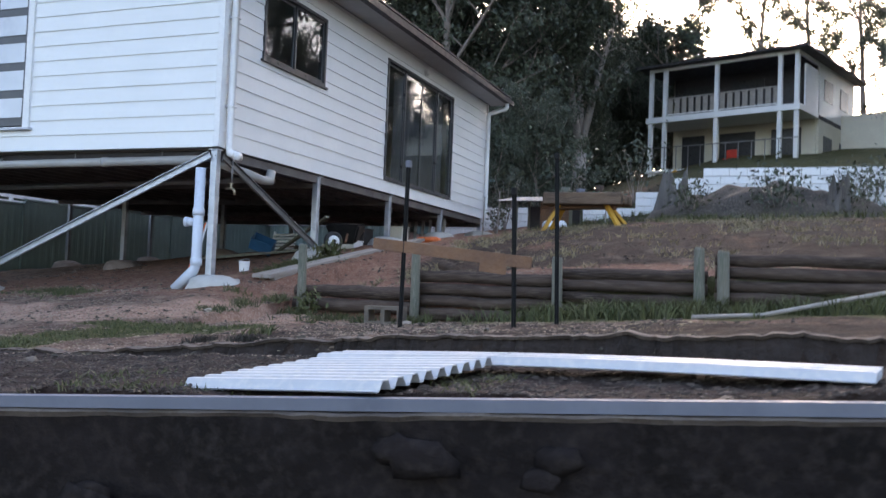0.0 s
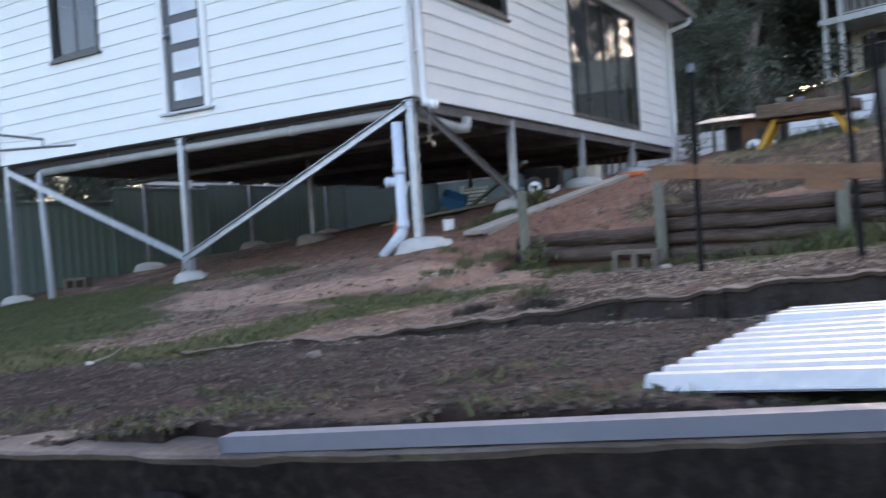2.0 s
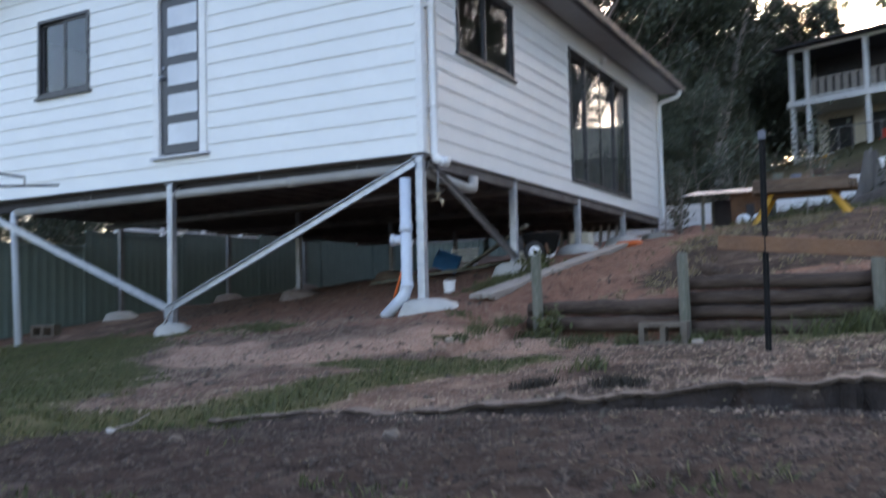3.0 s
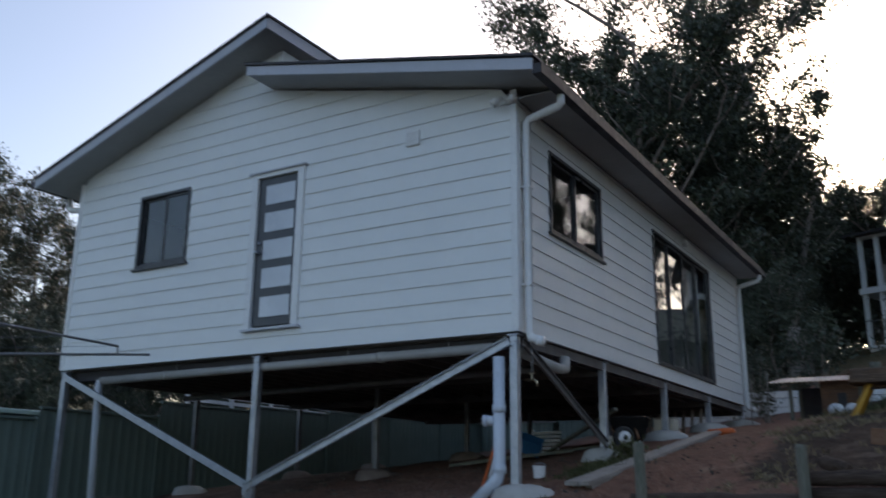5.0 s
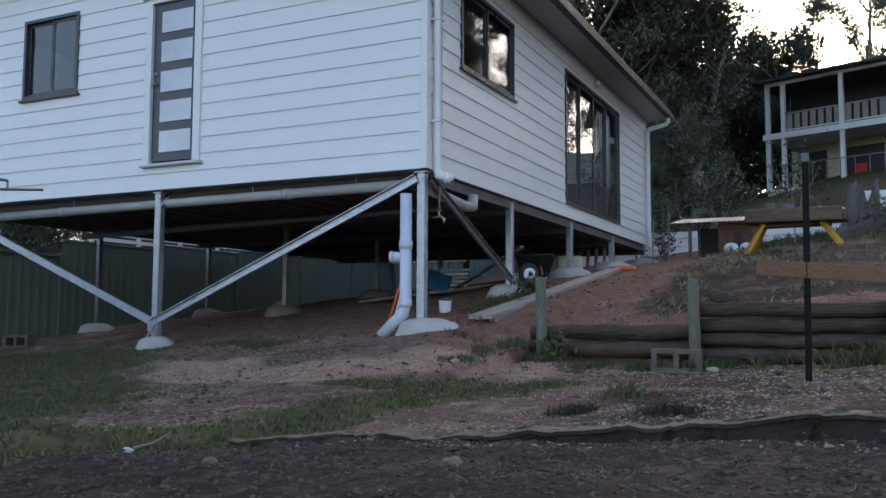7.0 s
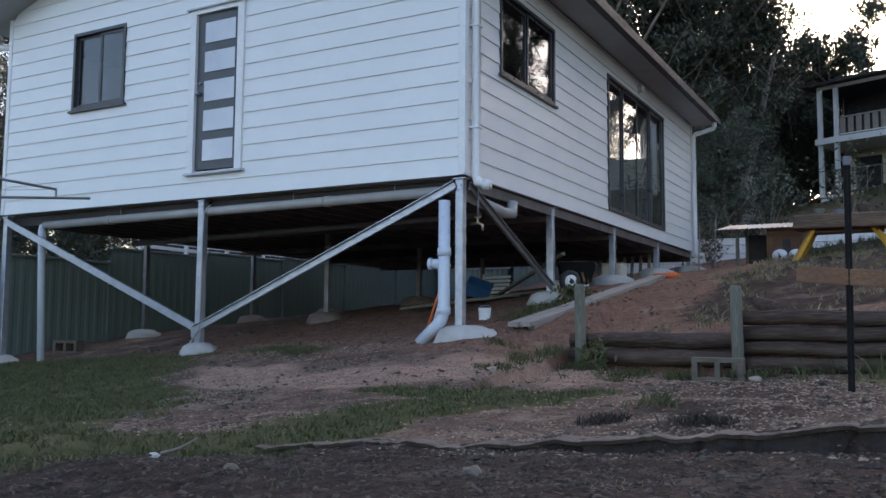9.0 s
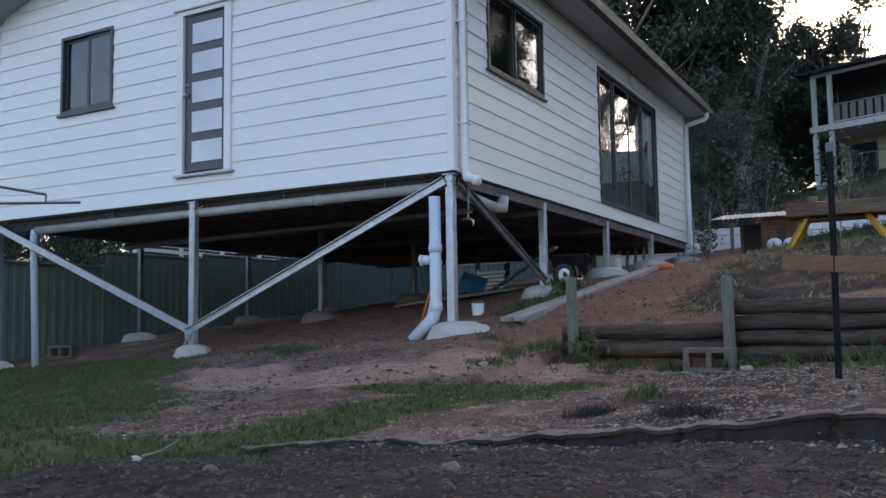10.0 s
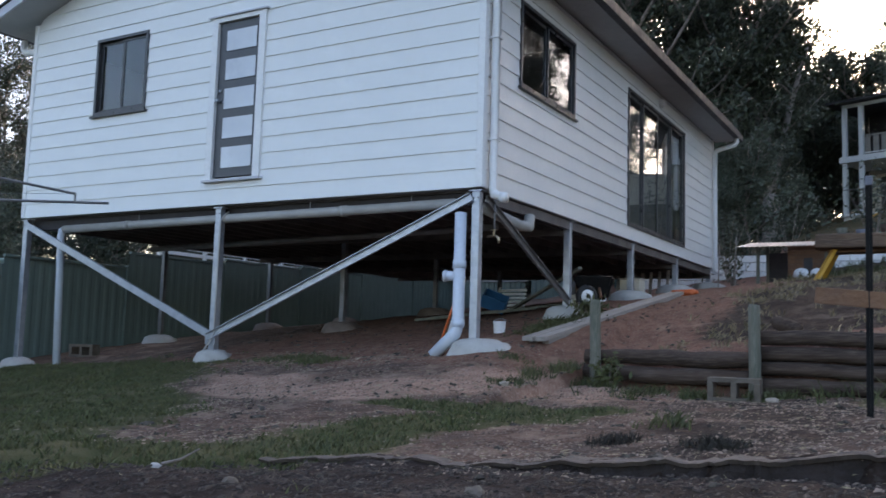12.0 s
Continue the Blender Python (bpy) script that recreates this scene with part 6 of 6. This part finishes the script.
litter("bark_chips", 16000, 11, (-2.0, 7.2, -7.2, -4.2), low_strip, 0.007, "chips", "dark bark chips and twigs on the lower strip")
litter("pale_gravel", 26000, 12, (-4.0, 5.5, -5.0, 0.5), bare, 0.0055, "grit", "scattered pale gravel on bare soil")
litter("straw_bits", 5000, 14, (-2.5, 6.0, -5.0, 0.3), bare, 0.011, "drygrass", "dry straw and leaf litter on the yard", 0.08)
litter("soil_clods", 1500, 13, (-5.0, 6.5, -5.5, 3.5), bare, 0.016, "heap", "crumbly red soil clods")


def rock(x, y, r, seed, mat, label, squash=0.6):
    bm = bmesh.new()
    bmesh.ops.create_icosphere(bm, subdivisions=2, radius=r)
    off = Vector((seed * 3.1, 0, 0))
    for v in bm.verts:
        v.co *= 1 + 0.5 * noise.noise(v.co * (1.3 / r) + off)
        v.co.z *= squash
        v.co += Vector((x, y, rough_land(x, y) + r * squash * 0.35))
    ob = part("stone", bm, M[mat], None, label)
    return tagged(ob, category="stone", group="loose stones")


for i, (x, y, r, mat, lab) in enumerate(((2.87, -5.42, 0.034, "block", "brown angular stone on the soil"), (2.06, -5.64, 0.026, "block", "dull brown stone on the soil"), (1.47, -5.43, 0.026, "concrete", "broken white rubble on the bank edge"), (1.38, -5.36, 0.018, "concrete", "broken white rubble on the bank edge"),
                                         
                                         (0.35, -3.6, 0.05, "heap", "small dark clod in the grass"), (-0.2, -4.0, 0.05, "heap", "small dark clod in the grass"), (3.0, -0.95, 0.05, "stone", "pale stone beside the block"),
                                         (1.0, -1.4, 0.04, "stone", "pale stone on the soil"), (4.0, -4.35, 0.06, "heap", "dark lump of earth at the bank edge"), (4.35, -4.4, 0.09, "heap", "dark lump of earth at the bank edge"))):
    rock(x, y, r, i + 1, mat, lab, 0.32 if mat == "heap" else 0.6)
twig = part("twig", tube([(1.48, -5.41, rough_land(1.48, -5.41) + 0.015), (1.55, -5.38, rough_land(1.55, -5.38) + 0.04), (1.60, -5.33, rough_land(1.6, -5.33) + 0.09)], [0.006, 0.005, 0.003], 6), M["bark"])
tagged(twig, "short bent dry twig on the soil", "twig")


def hose():
    pts = []
    for i in range(20):
        x = 5.75 + i * 0.13
        y = -1.6 + 0.03 * i + 0.3 * math.sin(i * 0.25)
        pts.append((x, y, land(x, y) + 0.03 + 0.022 * max(i - 4, 0)))
    ob = part("hose", tube(pts, 0.018, 8), M["timber"], None, "pale curved pipe lying in the grass", True)
    tagged(ob, category="pipe")


hose()
